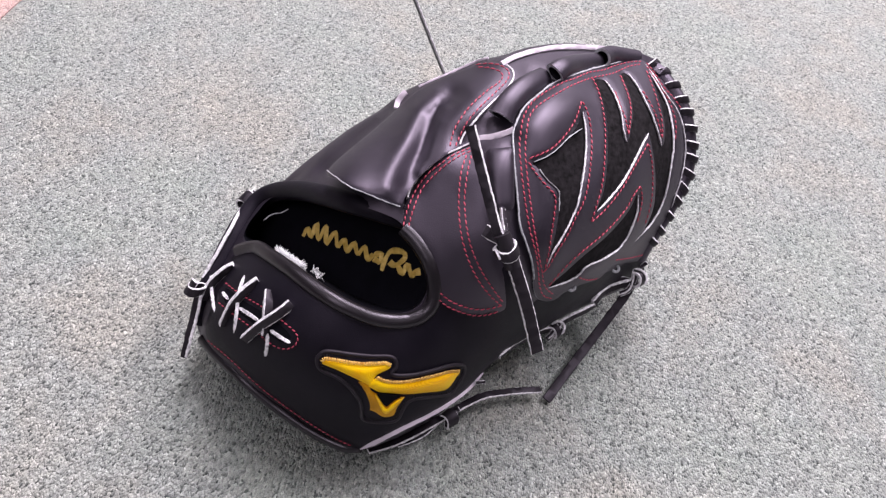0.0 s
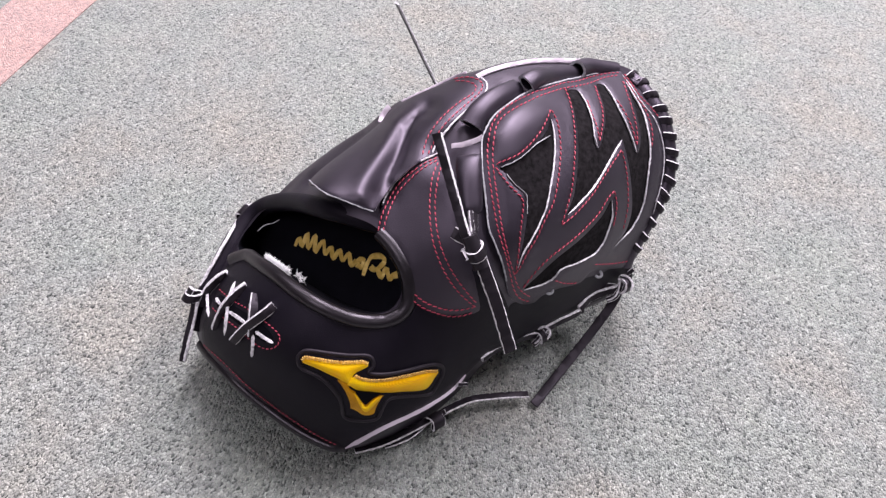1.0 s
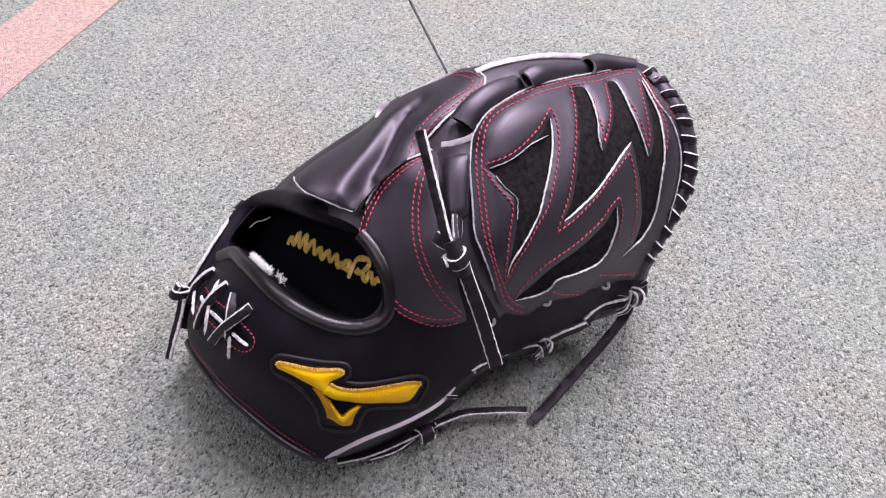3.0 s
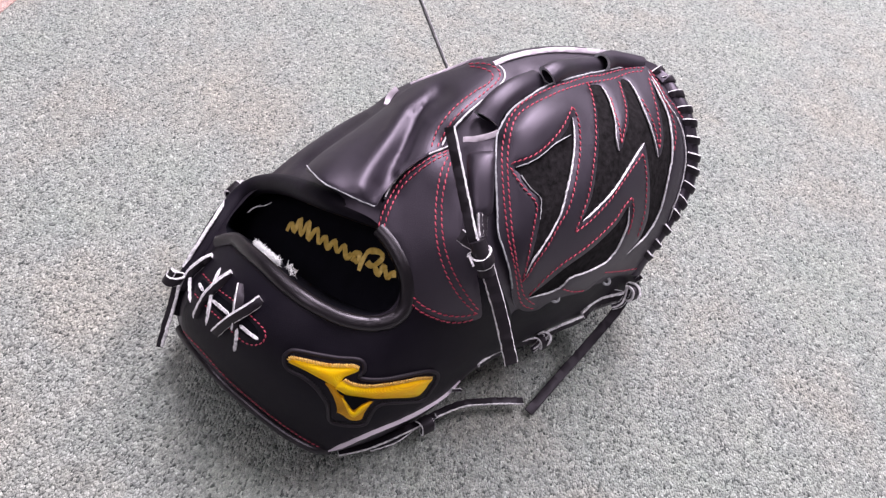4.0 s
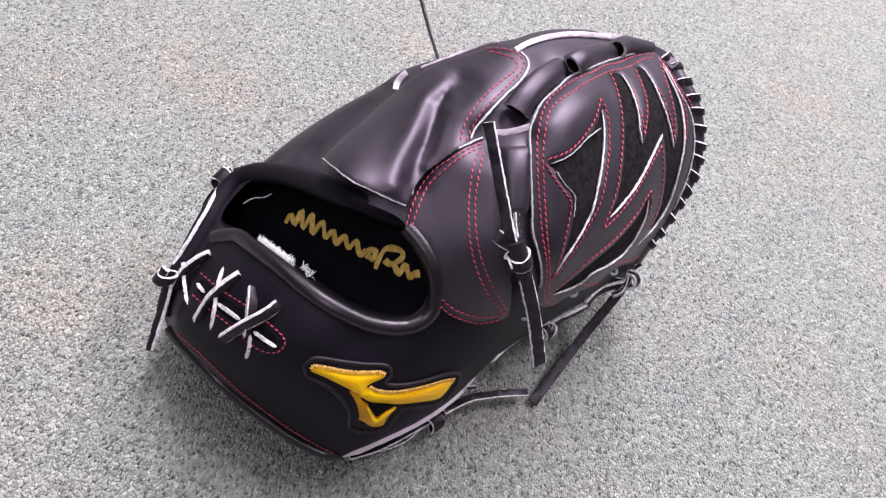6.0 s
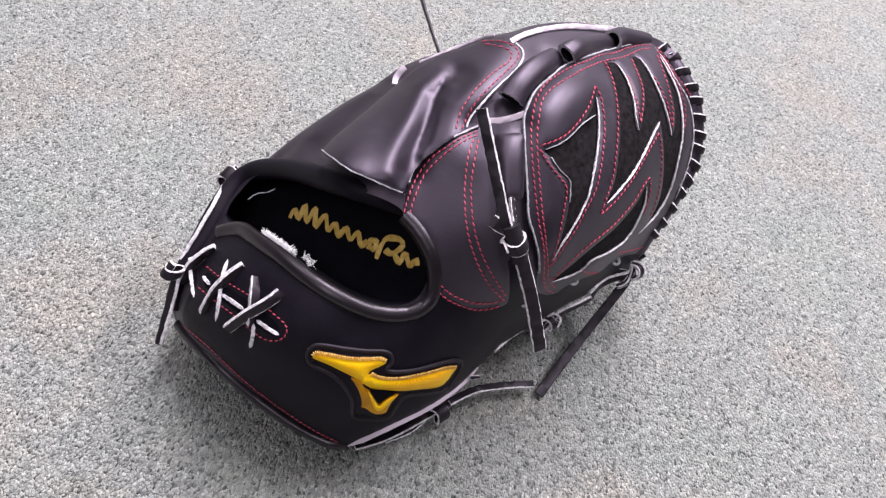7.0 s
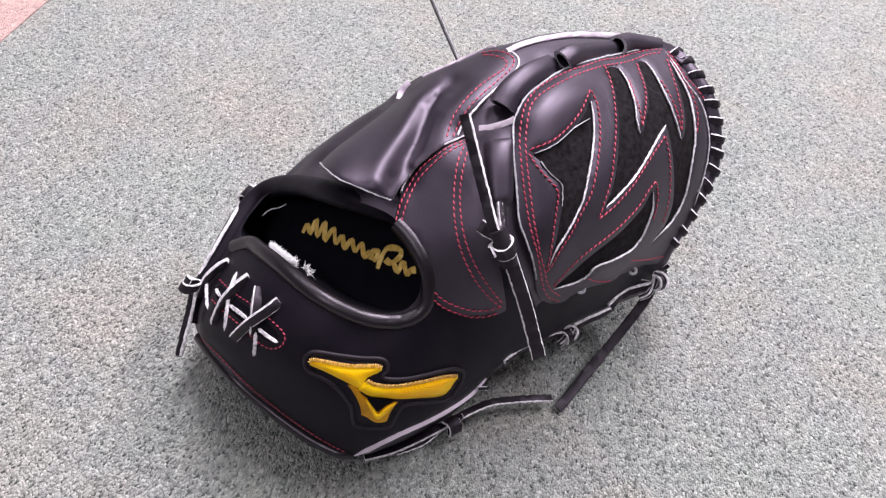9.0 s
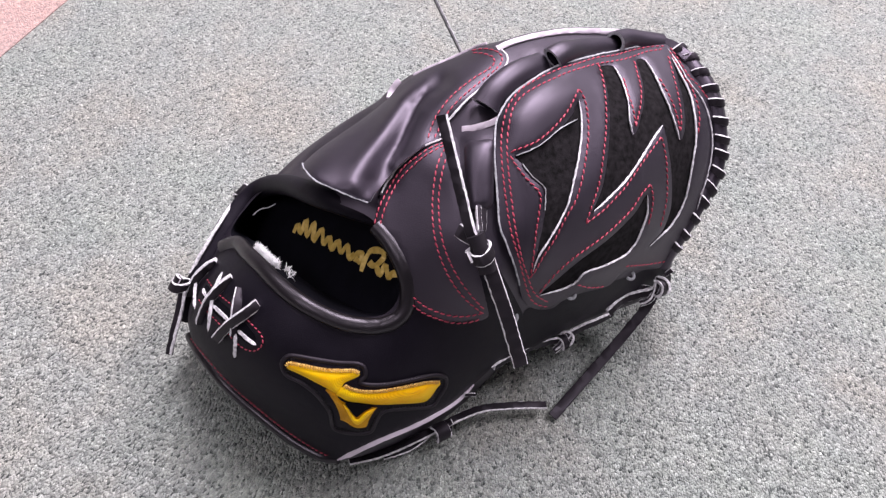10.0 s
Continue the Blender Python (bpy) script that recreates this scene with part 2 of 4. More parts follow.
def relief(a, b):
    """Height of the back at (a, b), out towards the camera and fitted to its view."""
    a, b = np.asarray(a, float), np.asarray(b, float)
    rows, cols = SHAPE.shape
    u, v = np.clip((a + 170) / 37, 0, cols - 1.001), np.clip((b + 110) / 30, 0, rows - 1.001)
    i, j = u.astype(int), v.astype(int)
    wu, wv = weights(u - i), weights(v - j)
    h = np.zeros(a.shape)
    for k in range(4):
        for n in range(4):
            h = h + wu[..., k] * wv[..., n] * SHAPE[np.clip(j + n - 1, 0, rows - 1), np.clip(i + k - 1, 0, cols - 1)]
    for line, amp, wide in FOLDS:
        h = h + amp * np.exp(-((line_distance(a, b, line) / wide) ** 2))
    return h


def lining_height(a, b):
    """The hollow inside the hand opening."""
    a, b = np.asarray(a, float), np.asarray(b, float)
    return np.minimum(52.6 + 0.469 * a - 0.836 * b, relief(a, b) - 9)


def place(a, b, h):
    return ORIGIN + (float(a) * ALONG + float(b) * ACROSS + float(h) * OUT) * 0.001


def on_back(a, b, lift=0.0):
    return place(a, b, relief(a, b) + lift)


def smooth_line(points, step=2.0, closed=False):
    """A rounded line through the points, evenly cut."""
    p = np.array(points, float)
    n = len(p)
    fine = []
    for k in range(n if closed else n - 1):
        q = [p[(k + o) % n] if closed else p[min(max(k + o, 0), n - 1)] for o in (-1, 0, 1, 2)]
        for w in np.linspace(0, 1, 14, endpoint=False):
            c = weights(np.array(w))
            fine.append(sum(c[i] * q[i] for i in range(4)))
    fine.append(p[0] if closed else p[-1])
    fine = np.array(fine)
    run = np.r_[0, np.cumsum(np.linalg.norm(np.diff(fine, axis=0), axis=1))]
    count = max(2, int(round(run[-1] / step)))
    at = np.linspace(0, run[-1], count + 1)
    r = np.stack([np.interp(at, run, fine[:, i]) for i in range(p.shape[1])], 1)
    return r[:-1] if closed else r


def inside(pts, loop):
    x, y = pts[:, 0], pts[:, 1]
    hit = np.zeros(len(pts), bool)
    for (x0, y0), (x1, y1) in zip(loop, np.roll(loop, -1, 0)):
        cross = ((y0 > y) != (y1 > y)) & (x < (x1 - x0) * (y - y0) / (y1 - y0 + 1e-12) + x0)
        hit ^= cross
    return hit


def fill(loops, step):
    """Triangles over the first loop less the others: points, faces."""
    outer = loops[0]
    lo, hi = outer.min(0), outer.max(0)
    gx, gy = np.meshgrid(np.arange(lo[0], hi[0], step), np.arange(lo[1], hi[1], step * 0.87))
    gx = gx + (np.arange(gx.shape[0]) % 2)[:, None] * step * 0.5
    pts = np.stack([gx.ravel(), gy.ravel()], 1)
    keep = inside(pts, outer)
    for hole in loops[1:]:
        keep &= ~inside(pts, hole)
    for loop in loops:
        keep &= line_distance(pts[:, 0], pts[:, 1], np.r_[loop, loop[:1]]) > 0.45 * step
    pts = pts[keep]
    coords, edges = [], []
    for loop in loops:
        s = len(coords)
        coords += [Vector(p) for p in loop]
        edges += [(s + i, s + (i + 1) % len(loop)) for i in range(len(loop))]
    coords += [Vector(p) for p in pts]
    v, _, f, *_ = delaunay_2d_cdt(coords, edges, [], 0, 1e-5)
    v = np.array([tuple(p) for p in v])
    mid = np.array([v[list(t)].mean(0) for t in f])
    ok = inside(mid, outer)
    for hole in loops[1:]:
        ok &= ~inside(mid, hole)
    faces = []
    for t, good in zip(f, ok):
        if good:
            a, b, c = (v[i] for i in t)
            turn = (b[0] - a[0]) * (c[1] - a[1]) - (b[1] - a[1]) * (c[0] - a[0])
            faces.append(tuple(t) if turn > 0 else tuple(t)[::-1])
    return v, faces


def rim_of(faces):
    """Directed edges that belong to one face only."""
    seen = {}
    for f in faces:
        for i in range(len(f)):
            seen[(f[i], f[(i + 1) % len(f)])] = 1
    return [e for e in seen if (e[1], e[0]) not in seen]


def sheet(name, outline, lift, thick, mat, edge_mat=None, step=3.0, holes=(), soft=2.0, rise=None, ground=relief, cut=2.0):
    """A piece of leather that lies on the back: a rounded outline, a soft edge and a cut side."""
    loops = [smooth_line(outline, cut, True)] + [smooth_line(h, cut, True) for h in holes]
    v, faces = fill(loops, step)
    d = np.full(len(v), 1e9)
    for loop in loops:
        d = np.minimum(d, line_distance(v[:, 0], v[:, 1], np.r_[loop, loop[:1]]))
    up = lift - thick * 0.45 * np.exp(-d / max(soft, 0.01) * 1.6) if soft > 0 else np.full(len(v), float(lift))
    if rise is not None:
        up = up + rise(v[:, 0], v[:, 1])
    base = ground(v[:, 0], v[:, 1])
    verts = [place(a, b, h) for (a, b), h in zip(v, base + up)]
    index = [0] * len(faces)
    edge = rim_of(faces)
    low = {}
    for e in edge:
        for i in e:
            if i not in low:
                low[i] = len(verts)
                verts.append(place(v[i][0], v[i][1], base[i] + up[i] - thick))
    for i, j in edge:
        faces.append((j, i, low[i], low[j]))
        index.append(1 if edge_mat else 0)
    return as_mesh(name, verts, faces, [mat] + ([edge_mat] if edge_mat else []), index)


def frames_along(path, hint):
    """Tangent, side and up at each point of a line in space."""
    p = np.array([tuple(q) for q in path])
    tan = np.gradient(p, axis=0)
    tan /= np.linalg.norm(tan, axis=1)[:, None] + 1e-12
    hint = np.array([tuple(h) for h in hint]) if np.ndim(hint) > 1 else np.tile(np.array(tuple(hint)), (len(p), 1))
    side = np.cross(tan, hint)
    side /= np.linalg.norm(side, axis=1)[:, None] + 1e-12
    return p, tan, side, np.cross(side, tan)


def swept(name, path, hint, ring, mats, ring_mats=None, turn=0.0, grow=None):
    """A ring of (side, up) in metres swept along a line, closed at its ends."""
    p, tan, side, up = frames_along(path, hint)
    ring = np.array(ring, float)
    n, k = len(p), len(ring)
    verts, faces, index = [], [], []
    rnd = random.Random(n * 31 + k)
    for i in range(n):
        g = 1.0 if grow is None else grow(i / (n - 1))
        c, s = math.cos(math.radians(turn)), math.sin(math.radians(turn))
        for x, y in ring:
            if ring_mats:
                x += rnd.gauss(0, 0.00010)
            verts.append(p[i] + g * ((x * c - y * s) * side[i] + (x * s + y * c) * up[i]))
    for i in range(n - 1):
        for j in range(k):
            a, b = i * k + j, i * k + (j + 1) % k
            faces.append((a, b, b + k, a + k))
            index.append(ring_mats[j] if ring_mats else 0)
    faces.append(tuple(range(k))[::-1])
    faces.append(tuple((n - 1) * k + j for j in range(k)))
    index += [len(mats) - 1] * 2
    me = as_mesh(name, verts, faces, mats, index)
    return me


def strap_ring(width, thick):
    w, t, c = width * 0.0005, thick * 0.0004, min(0.00045, width * 0.0001)
    return [(-w, -t + c), (-w + c, -t), (w - c, -t), (w, -t + c), (w, t - c), (w - c, t), (-w + c, t), (-w, t - c)]


STRAP_MATS = [1, 0, 1, 1, 1, 0, 1, 1]


def taper(f):
    """Thin at both ends, full along the middle."""
    return min(1.0, 0.3 + 7.0 * min(f, 1.0 - f))


def lace_mesh(name, points, width=6.0, thick=2.0, turn=0.0, hint=OUT, step=2.0, mats=None, world=False, wobble=0.9, sides=STRAP_MATS, grow=None):
    """A flat leather lace with pale raw sides, through (a, b, lift) or through places in millimetres."""
    line = smooth_line(points, step)
    if world:
        path = [Vector(q) * 0.001 for q in line]
    else:
        path = [on_back(*q) for q in line]
    rnd = random.Random(len(line) + int(abs(line[0][0]) * 7))
    path = [q + Vector((rnd.uniform(-1, 1), rnd.uniform(-1, 1), rnd.uniform(-1, 1))) * 0.0001 * wobble for q in path]
    return swept(name, path, hint, strap_ring(width, thick), mats or [LACE, RAW], sides, turn, grow)


def tube_mesh(name, points, radius, mat, flat=1.0, hint=OUT, sides=14, step=2.5, world=False, grow=None):
    line = smooth_line(points, step)
    if world:
        path = [Vector(q) * 0.001 for q in line]
    else:
        path = [on_back(*q) if len(q) > 2 else on_back(q[0], q[1], 0) for q in line]
    ring = [(radius * 0.001 * math.cos(2 * math.pi * i / sides), radius * 0.001 * flat * math.sin(2 * math.pi * i / sides)) for i in range(sides)]
    return swept(name, path, hint, ring, [mat], None, 0.0, grow)


def hollow_mesh(name, points, radius, flat=0.85, wall=0.30, sides=18):
    """A rolled leather loop, open at its ends, with a grey cut rim."""
    line = smooth_line(points, 2.0)
    p, tan, side, up = frames_along([on_back(*q) for q in line], OUT)
    n, verts, faces, index = len(p), [], [], []
    for scale in (1.0, 1.0 - wall):
        for i in range(n):
            f = i / (n - 1)
            g = radius * 0.001 * scale * (1.0 + 0.16 * math.exp(-f * 10))
            for k in range(sides):
                x = 2 * math.pi * k / sides
                verts.append(p[i] + g * (math.cos(x) * side[i] + flat * math.sin(x) * up[i]))
    inner = n * sides
    for i in range(n - 1):
        for k in range(sides):
            a, b = i * sides + k, i * sides + (k + 1) % sides
            faces += [(a, b, b + sides, a + sides), (inner + a + sides, inner + b + sides, inner + b, inner + a)]
            index += [0, 1]
    for end in (0, (n - 1) * sides):
        for k in range(sides):
            a, b = end + k, end + (k + 1) % sides
            faces.append((a, inner + a, inner + b, b))
            index.append(2)
    return as_mesh(name, verts, faces, [LEATHER, NUBUCK, GREY_EDGE], index)


def seam_mesh(name, line, lift=0.3, pitch=3.1, long=2.6, fat=0.37, mat=None, ground=relief, tilt=(6, 16)):
    """A row of thread stitches along a line on the back."""
    pts = smooth_line(line, pitch)
    rnd = random.Random(int(abs(pts[0][0] * 13 + pts[0][1] * 7)))
    verts, faces = [], []
    for q, r in zip(pts[:-1], pts[1:]):
        d = r - q
        d /= np.linalg.norm(d) + 1e-9
        slant = math.radians(rnd.uniform(*tilt))
        d = np.array([d[0] * math.cos(slant) - d[1] * math.sin(slant), d[0] * math.sin(slant) + d[1] * math.cos(slant)])
        s = np.array([-d[1], d[0]])
        c = (q + r) / 2
        size = long * rnd.uniform(0.9, 1.08)
        start = len(verts)
        for along, fatness, dip in ((-0.5, 0.45, -0.45), (-0.25, 1.0, 0.0), (0.25, 1.0, 0.0), (0.5, 0.45, -0.45)):
            m = c + d * along * size
            h = float(ground(m[0], m[1])) + lift + dip
            for k in range(6):
                x = fat * fatness * math.cos(k * math.pi / 3)
                y = fat * fatness * math.sin(k * math.pi / 3)
                verts.append(place(m[0] + s[0] * x, m[1] + s[1] * x, h + y))
        for i in range(3):
            for k in range(6):
                a, b = start + i * 6 + k, start + i * 6 + (k + 1) % 6
                faces.append((a, b, b + 6, a + 6))
        faces.append(tuple(start + k for k in range(6))[::-1])
        faces.append(tuple(start + 18 + k for k in range(6)))
    return as_mesh(name, verts, faces, [mat or THREAD])


def knot_mesh(name, centre, axis, radius=5.0, width=6.0, turns=1.6, thick=1.8, rise=0.35, mats=None):
    """A lace wound round itself and drawn tight."""
    axis = Vector(axis).normalized()
    u = axis.orthogonal().normalized()
    w = axis.cross(u)
    path, hint = [], []
    n = 40
    for i in range(n + 1):
        f = i / n
        ang = 2 * math.pi * turns * f
        out = u * math.cos(ang) + w * math.sin(ang)
        r = radius * (1.0 + 0.16 * math.sin(5.0 * f + 1)) * 0.001
        path.append(centre + out * r + axis * (f - 0.5) * width * rise * 2 * 0.001 + axis * 0.0012 * math.sin(ang * 1.5))
        hint.append(out + axis * 0.25 * math.sin(ang))
    return swept(name, path, hint, strap_ring(width, thick), mats or [LACE, RAW], STRAP_MATS)


# ---- the glove ----
glove = tagged(new("baseball_glove"), "black leather baseball glove with red stitching lying palm down on carpet", "glove")

OUTLINE = [(-116.3, -39.3), (-128.5, -14.4), (-137.3, 14.3), (-143.5, 38.0), (-150.6, 59.5), (-147.6, 75.5), (-136.9, 85.3), (-125.5, 91.2), (-109.1, 97.9), (-92.3, 104.8), (-79.7, 108.2), (-66.1, 113.1), (-53.3, 112.8), (-41.4, 106.4), (-26.7, 105.7), (-8.6, 104.6), (13.0, 103.2), (37.0, 99.1), (51.9, 97.9), (68.0, 91.1), (85.5, 84.6), (100.2, 75.7), (118.8, 69.9), (136.4, 60.5), (154.9, 46.2), (168.8, 28.7), (183.7, 14.2), (185.5, -3.8), (182.5, -23.2), (174.5, -40.0), (159.7, -58.2), (139.6, -69.3), (117.4, -78.6), (99.6, -88.2), (91.7, -101.9), (69.4, -96.2), (28.3, -76.1), (-6.9, -64.6), (-35.4, -56.7), (-73.7, -49.7), (-95.7, -45.2)]
OPENING = [(-86.2, 97.1), (-78.2, 81.9), (-70.0, 63.9), (-63.0, 43.5), (-56.2, 25.1), (-48.4, 12.3), (-38.7, 5.5), (-29.1, 6.5), (-21.1, 13.2), (-15.9, 24.3), (-13.3, 35.7), (-13.3, 46.3), (-21.7, 63.0), (-32.5, 79.0), (-46.0, 96.2), (-58.2, 106.1), (-71.8, 105.5), (-81.2, 103.0)]


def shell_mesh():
    """The back of the glove fitted to the camera's view, sides tucked out of its sight down to the carpet, with the
    hand opening.
    """
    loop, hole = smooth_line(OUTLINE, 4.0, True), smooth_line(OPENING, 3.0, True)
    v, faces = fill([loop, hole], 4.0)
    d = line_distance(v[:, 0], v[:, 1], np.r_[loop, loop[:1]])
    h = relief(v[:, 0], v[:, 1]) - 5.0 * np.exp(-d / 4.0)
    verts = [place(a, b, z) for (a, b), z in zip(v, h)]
    edge = rim_of(faces)
    near = line_distance(v[:, 0], v[:, 1], np.r_[hole, hole[:1]])
    rings = {}
    for i in {i for e in edge for i in e}:
        p = verts[i]
        rings[i] = [i]
        if near[i] < 0.5:
            for drop in (6, 16, 30):
                rings[i].append(len(verts))
                verts.append(place(v[i][0], v[i][1], h[i] - drop))
            continue
        tuck = 0.12 + 0.5 * min(max((-40.0 - v[i][1]) / 35.0, 0.0), 1.0)
        out = Vector((p.x - 0.02, p.y - 0.33, 0)).normalized()
        swell = 0.036 * min(max((v[i][1] - 5.0) / 60.0, 0.0), 1.0) * min(1.0, p.z / 0.12)
        for f in (0.06, 0.18, 0.35, 0.55, 0.78, 1.0):
            q = p.lerp(Vector((0.02, 0.33, p.z)), tuck * f**0.9) + out * swell * math.sin(math.pi * f) ** 0.8
            q.z = max(p.z * (1 - f), 0.0005)
            rings[i].append(len(verts))
            verts.append(q)
    top, walls = len(faces), []
    for i, j in edge:
        for a, b, c, e in zip(rings[i][:-1], rings[i][1:], rings[j][:-1], rings[j][1:]):
            faces.append((c, a, b, e))
            walls.append(near[i] < 0.5)
    index = [0] * top + [1 if in_hole else 0 for in_hole in walls]
    return as_mesh("shell", verts, faces, [LEATHER, LINING], index)


part("shell", shell_mesh(), glove, "black leather back of the hand and fingers")


def lining_mesh():
    big = [((a + 35) * 1.28 - 35, (b - 55) * 1.28 + 55) for a, b in OPENING]
    return sheet("lining", big, 0, 1.0, LINING, step=4.0, soft=0, ground=lining_height)


part("lining", lining_mesh(), glove, "black cloth-like lining inside the hand opening")
for line in ([(-60.2, 76.0), (-54.8, 77.6), (-55.8, 72.5), (-48.6, 75.2), (-53.9, 68.0), (-45.2, 70.3), (-51.2, 62.9), (-43.3, 63.9), (-47.5, 57.0), (-42.2, 56.8), (-44.6, 51.0), (-39.0, 51.3), (-41.4, 45.6), (-35.8, 45.9), (-38.7, 39.9), (-35.0, 39.2)], [(-35.0, 39.2), (-31.2, 36.8), (-35.1, 34.4), (-36.2, 37.8)], [(-37.5, 29.9), (-27.5, 34.4), (-22.0, 30.5), (-23.1, 26.6), (-29.7, 27.4), (-30.8, 30.8)], [(-28.8, 26.6), (-29.4, 21.6), (-24.7, 23.2), (-26.6, 17.7), (-22.3, 18.0), (-23.9, 15.5)]):
    pts = smooth_line(line, 1.0)
    path = [place(a, b, lining_height(a, b) + 0.4) for a, b in pts]
    wide = 0.0017
    ring = [(-wide, -0.0003), (wide, -0.0003), (wide * 0.8, 0.0003), (-wide * 0.8, 0.0003)]
    part("gold_print", swept("gold_print", path, OUT, ring, [SCRIPT], grow=lambda f: 0.75 + 0.45 * abs(math.sin(11 * f))), glove, "dull gold brush strokes printed on the lining")


def fleece_mesh():
    rnd = random.Random(4)
    verts, faces = [], []
    for line, count in (([(-74.1, 77.7), (-72.5, 72.9), (-71.0, 68.3), (-69.4, 64.1), (-68.1, 60.8)], 1000), ([(-64.5, 54.6), (-63.6, 52.0), (-62.9, 49.2)], 50)):
        line = smooth_line(line, 0.4)
        for _ in range(count):
            a, b = line[rnd.randrange(len(line))] + np.array((rnd.gauss(0, 0.8), rnd.gauss(0, 0.8)))
            base = place(a, b, float(relief(a, b)) + rnd.uniform(-13, -7))
            lean = Vector((rnd.uniform(-0.6, 1), rnd.uniform(-0.4, 1), rnd.uniform(-0.2, 1))).normalized() * rnd.uniform(0.0012, 0.0036)
            side = lean.cross(OUT).normalized() * 0.00026
            s = len(verts)
            verts += [base - side, base + side, base + lean * 0.6 + side * 0.7 + OUT * 0.0006, base + lean * 0.6 - side * 0.7 + OUT * 0.0006, base + lean]
            faces += [(s, s + 1, s + 2, s + 3), (s + 3, s + 2, s + 4)]
    return as_mesh("fleece", verts, faces, [FLEECE])


tagged(part("fleece", fleece_mesh(), glove, "tuft of white fleece at the wrist lining"), kind="stuff")

part("inner_edge", lace_mesh("inner_edge", [(-70.9, 99.2, -9), (-64.8, 98.2, -8), (-59.7, 94.8, -9), (-54.7, 93.3, -12)], 0.5, 0.5, mats=[GREY_EDGE, GREY_EDGE]), glove, "grey raw edge inside the opening")

# wrist strap
wrist = part("wrist_strap", sheet("wrist_strap", [(-109.1, 88.8), (-124.3, 80.8), (-141.6, 68.5), (-135.2, 43.8), (-132.9, 18.1), (-127.4, -8.9), (-119.6, -28.9), (-115.2, -37.2), (-103.1, -39.2), (-86.6, -43.1), (-71.3, -49.2), (-58.0, -54.0), (-46.5, -56.6), (-34.6, -55.9), (-16.3, -56.2), (2.1, -59.1), (9.5, -47.0), (15.0, -26.8), (16.5, -9.8), (-0.4, -9.6), (-13.7, -6.7), (-22.1, 3.9), (-29.2, 0.3), (-39.7, 1.9), (-50.6, 9.7), (-58.3, 22.7), (-65.0, 41.4), (-71.9, 61.6), (-79.7, 79.6), (-88.0, 94.2), (-98.4, 94.5)], 2.0, 3.5, NUBUCK, LEATHER, step=4.0, soft=4.0), glove, "matte black leather wrist strap")
part("stitching", seam_mesh("stitching", [(-141.8, 67.9), (-135.5, 53.2), (-132.8, 35.8), (-131.1, 19.3), (-127.4, 0.1), (-121.5, -21.7), (-117.3, -32.2)], 2.1, 2.7, 2.1, 0.36), wrist, "red thread seam")
part("stitching", seam_mesh("stitching", [(-109.5, 85.3), (-103.0, 70.9), (-95.9, 57.0), (-92.0, 44.1), (-91.0, 36.0), (-95.2, 32.9), (-101.1, 34.4), (-105.9, 40.9), (-110.0, 56.5), (-115.4, 70.2), (-119.2, 79.2)], 2.2, 2.7, 2.1, 0.36), wrist, "red thread seam")
# No opening is cut here: a flat dark sheet marks the slot.
part("slot_sheet", sheet("slot_sheet", [(-110.3, 82.0), (-103.5, 67.5), (-97.0, 53.3), (-94.1, 41.9), (-95.1, 37.2), (-100.0, 37.9), (-104.2, 47.7), (-109.6, 62.8), (-115.0, 76.1)], 2.2, 1.0, LINING, step=2.0, soft=0), wrist, "flat dark sheet for the slot under the crossed laces")
part("cut_edge", lace_mesh("cut_edge", [(a, b, 1.5) for a, b in [(-115.2, -37.2), (-103.1, -39.2), (-86.6, -43.1), (-71.3, -49.2), (-58.0, -54.0), (-46.5, -56.6), (-34.6, -55.9)]], 2.6, 1.6, mats=[WELT, WELT], step=3.0, wobble=0.15, grow=taper), wrist, "pale raw leather edge")
part("edge_roll", tube_mesh("edge_roll", [(a, b, -1.5) for a, b in [(-147.9, 71.3), (-146.0, 62.9), (-140.4, 42.6), (-137.0, 16.1), (-130.9, -11.0), (-123.1, -30.0), (-115.2, -37.2)]], 3.0, SOFT, 0.9), wrist, "rolled lower edge of the strap")
def creased_roll(f):
    return 1.0 + 0.02 * math.sin(23 * f) - sum(d * math.exp(-(((f - c) / 0.009) ** 2)) for c, d in ((0.60, 0.02), (0.645, 0.05), (0.70, 0.05), (0.76, 0.03)))


part("roll", tube_mesh("roll", [(a, b, 0.5) for a, b in [(-93.1, 94.3), (-82.2, 87.7), (-77.7, 78.2), (-72.9, 65.2), (-69.1, 50.7), (-65.3, 37.7), (-61.0, 25.9), (-55.8, 15.2), (-48.6, 6.5), (-41.2, 1.3), (-33.8, -0.4), (-27.0, 1.9), (-20.8, 8.0), (-16.5, 15.4), (-14.1, 23.3), (-12.9, 31.8), (-13.1, 39.9)]], 4.2, SOFT, 0.85, step=1.0, grow=creased_roll), glove, "padded leather roll at the hand opening")
part("roll", tube_mesh("roll", [(-140.9, 80.3, -2), (-124.5, 90.3, -2), (-108.5, 97.3, -2), (-92.1, 104.5, -2), (-78.0, 109.6, -2), (-65.9, 111.5, -2), (-54.2, 107.4, -3), (-40.8, 94.5, -3), (-29.8, 77.4, -3), (-21.0, 61.7, -4), (-14.5, 49.0, -7), (-9.5, 40.0, -12)], 6.0, NUBUCK, 0.8, grow=lambda f: 1.0 - 0.35 * max(0.0, f - 0.8) / 0.2), glove, "padded leather roll at the hand opening")

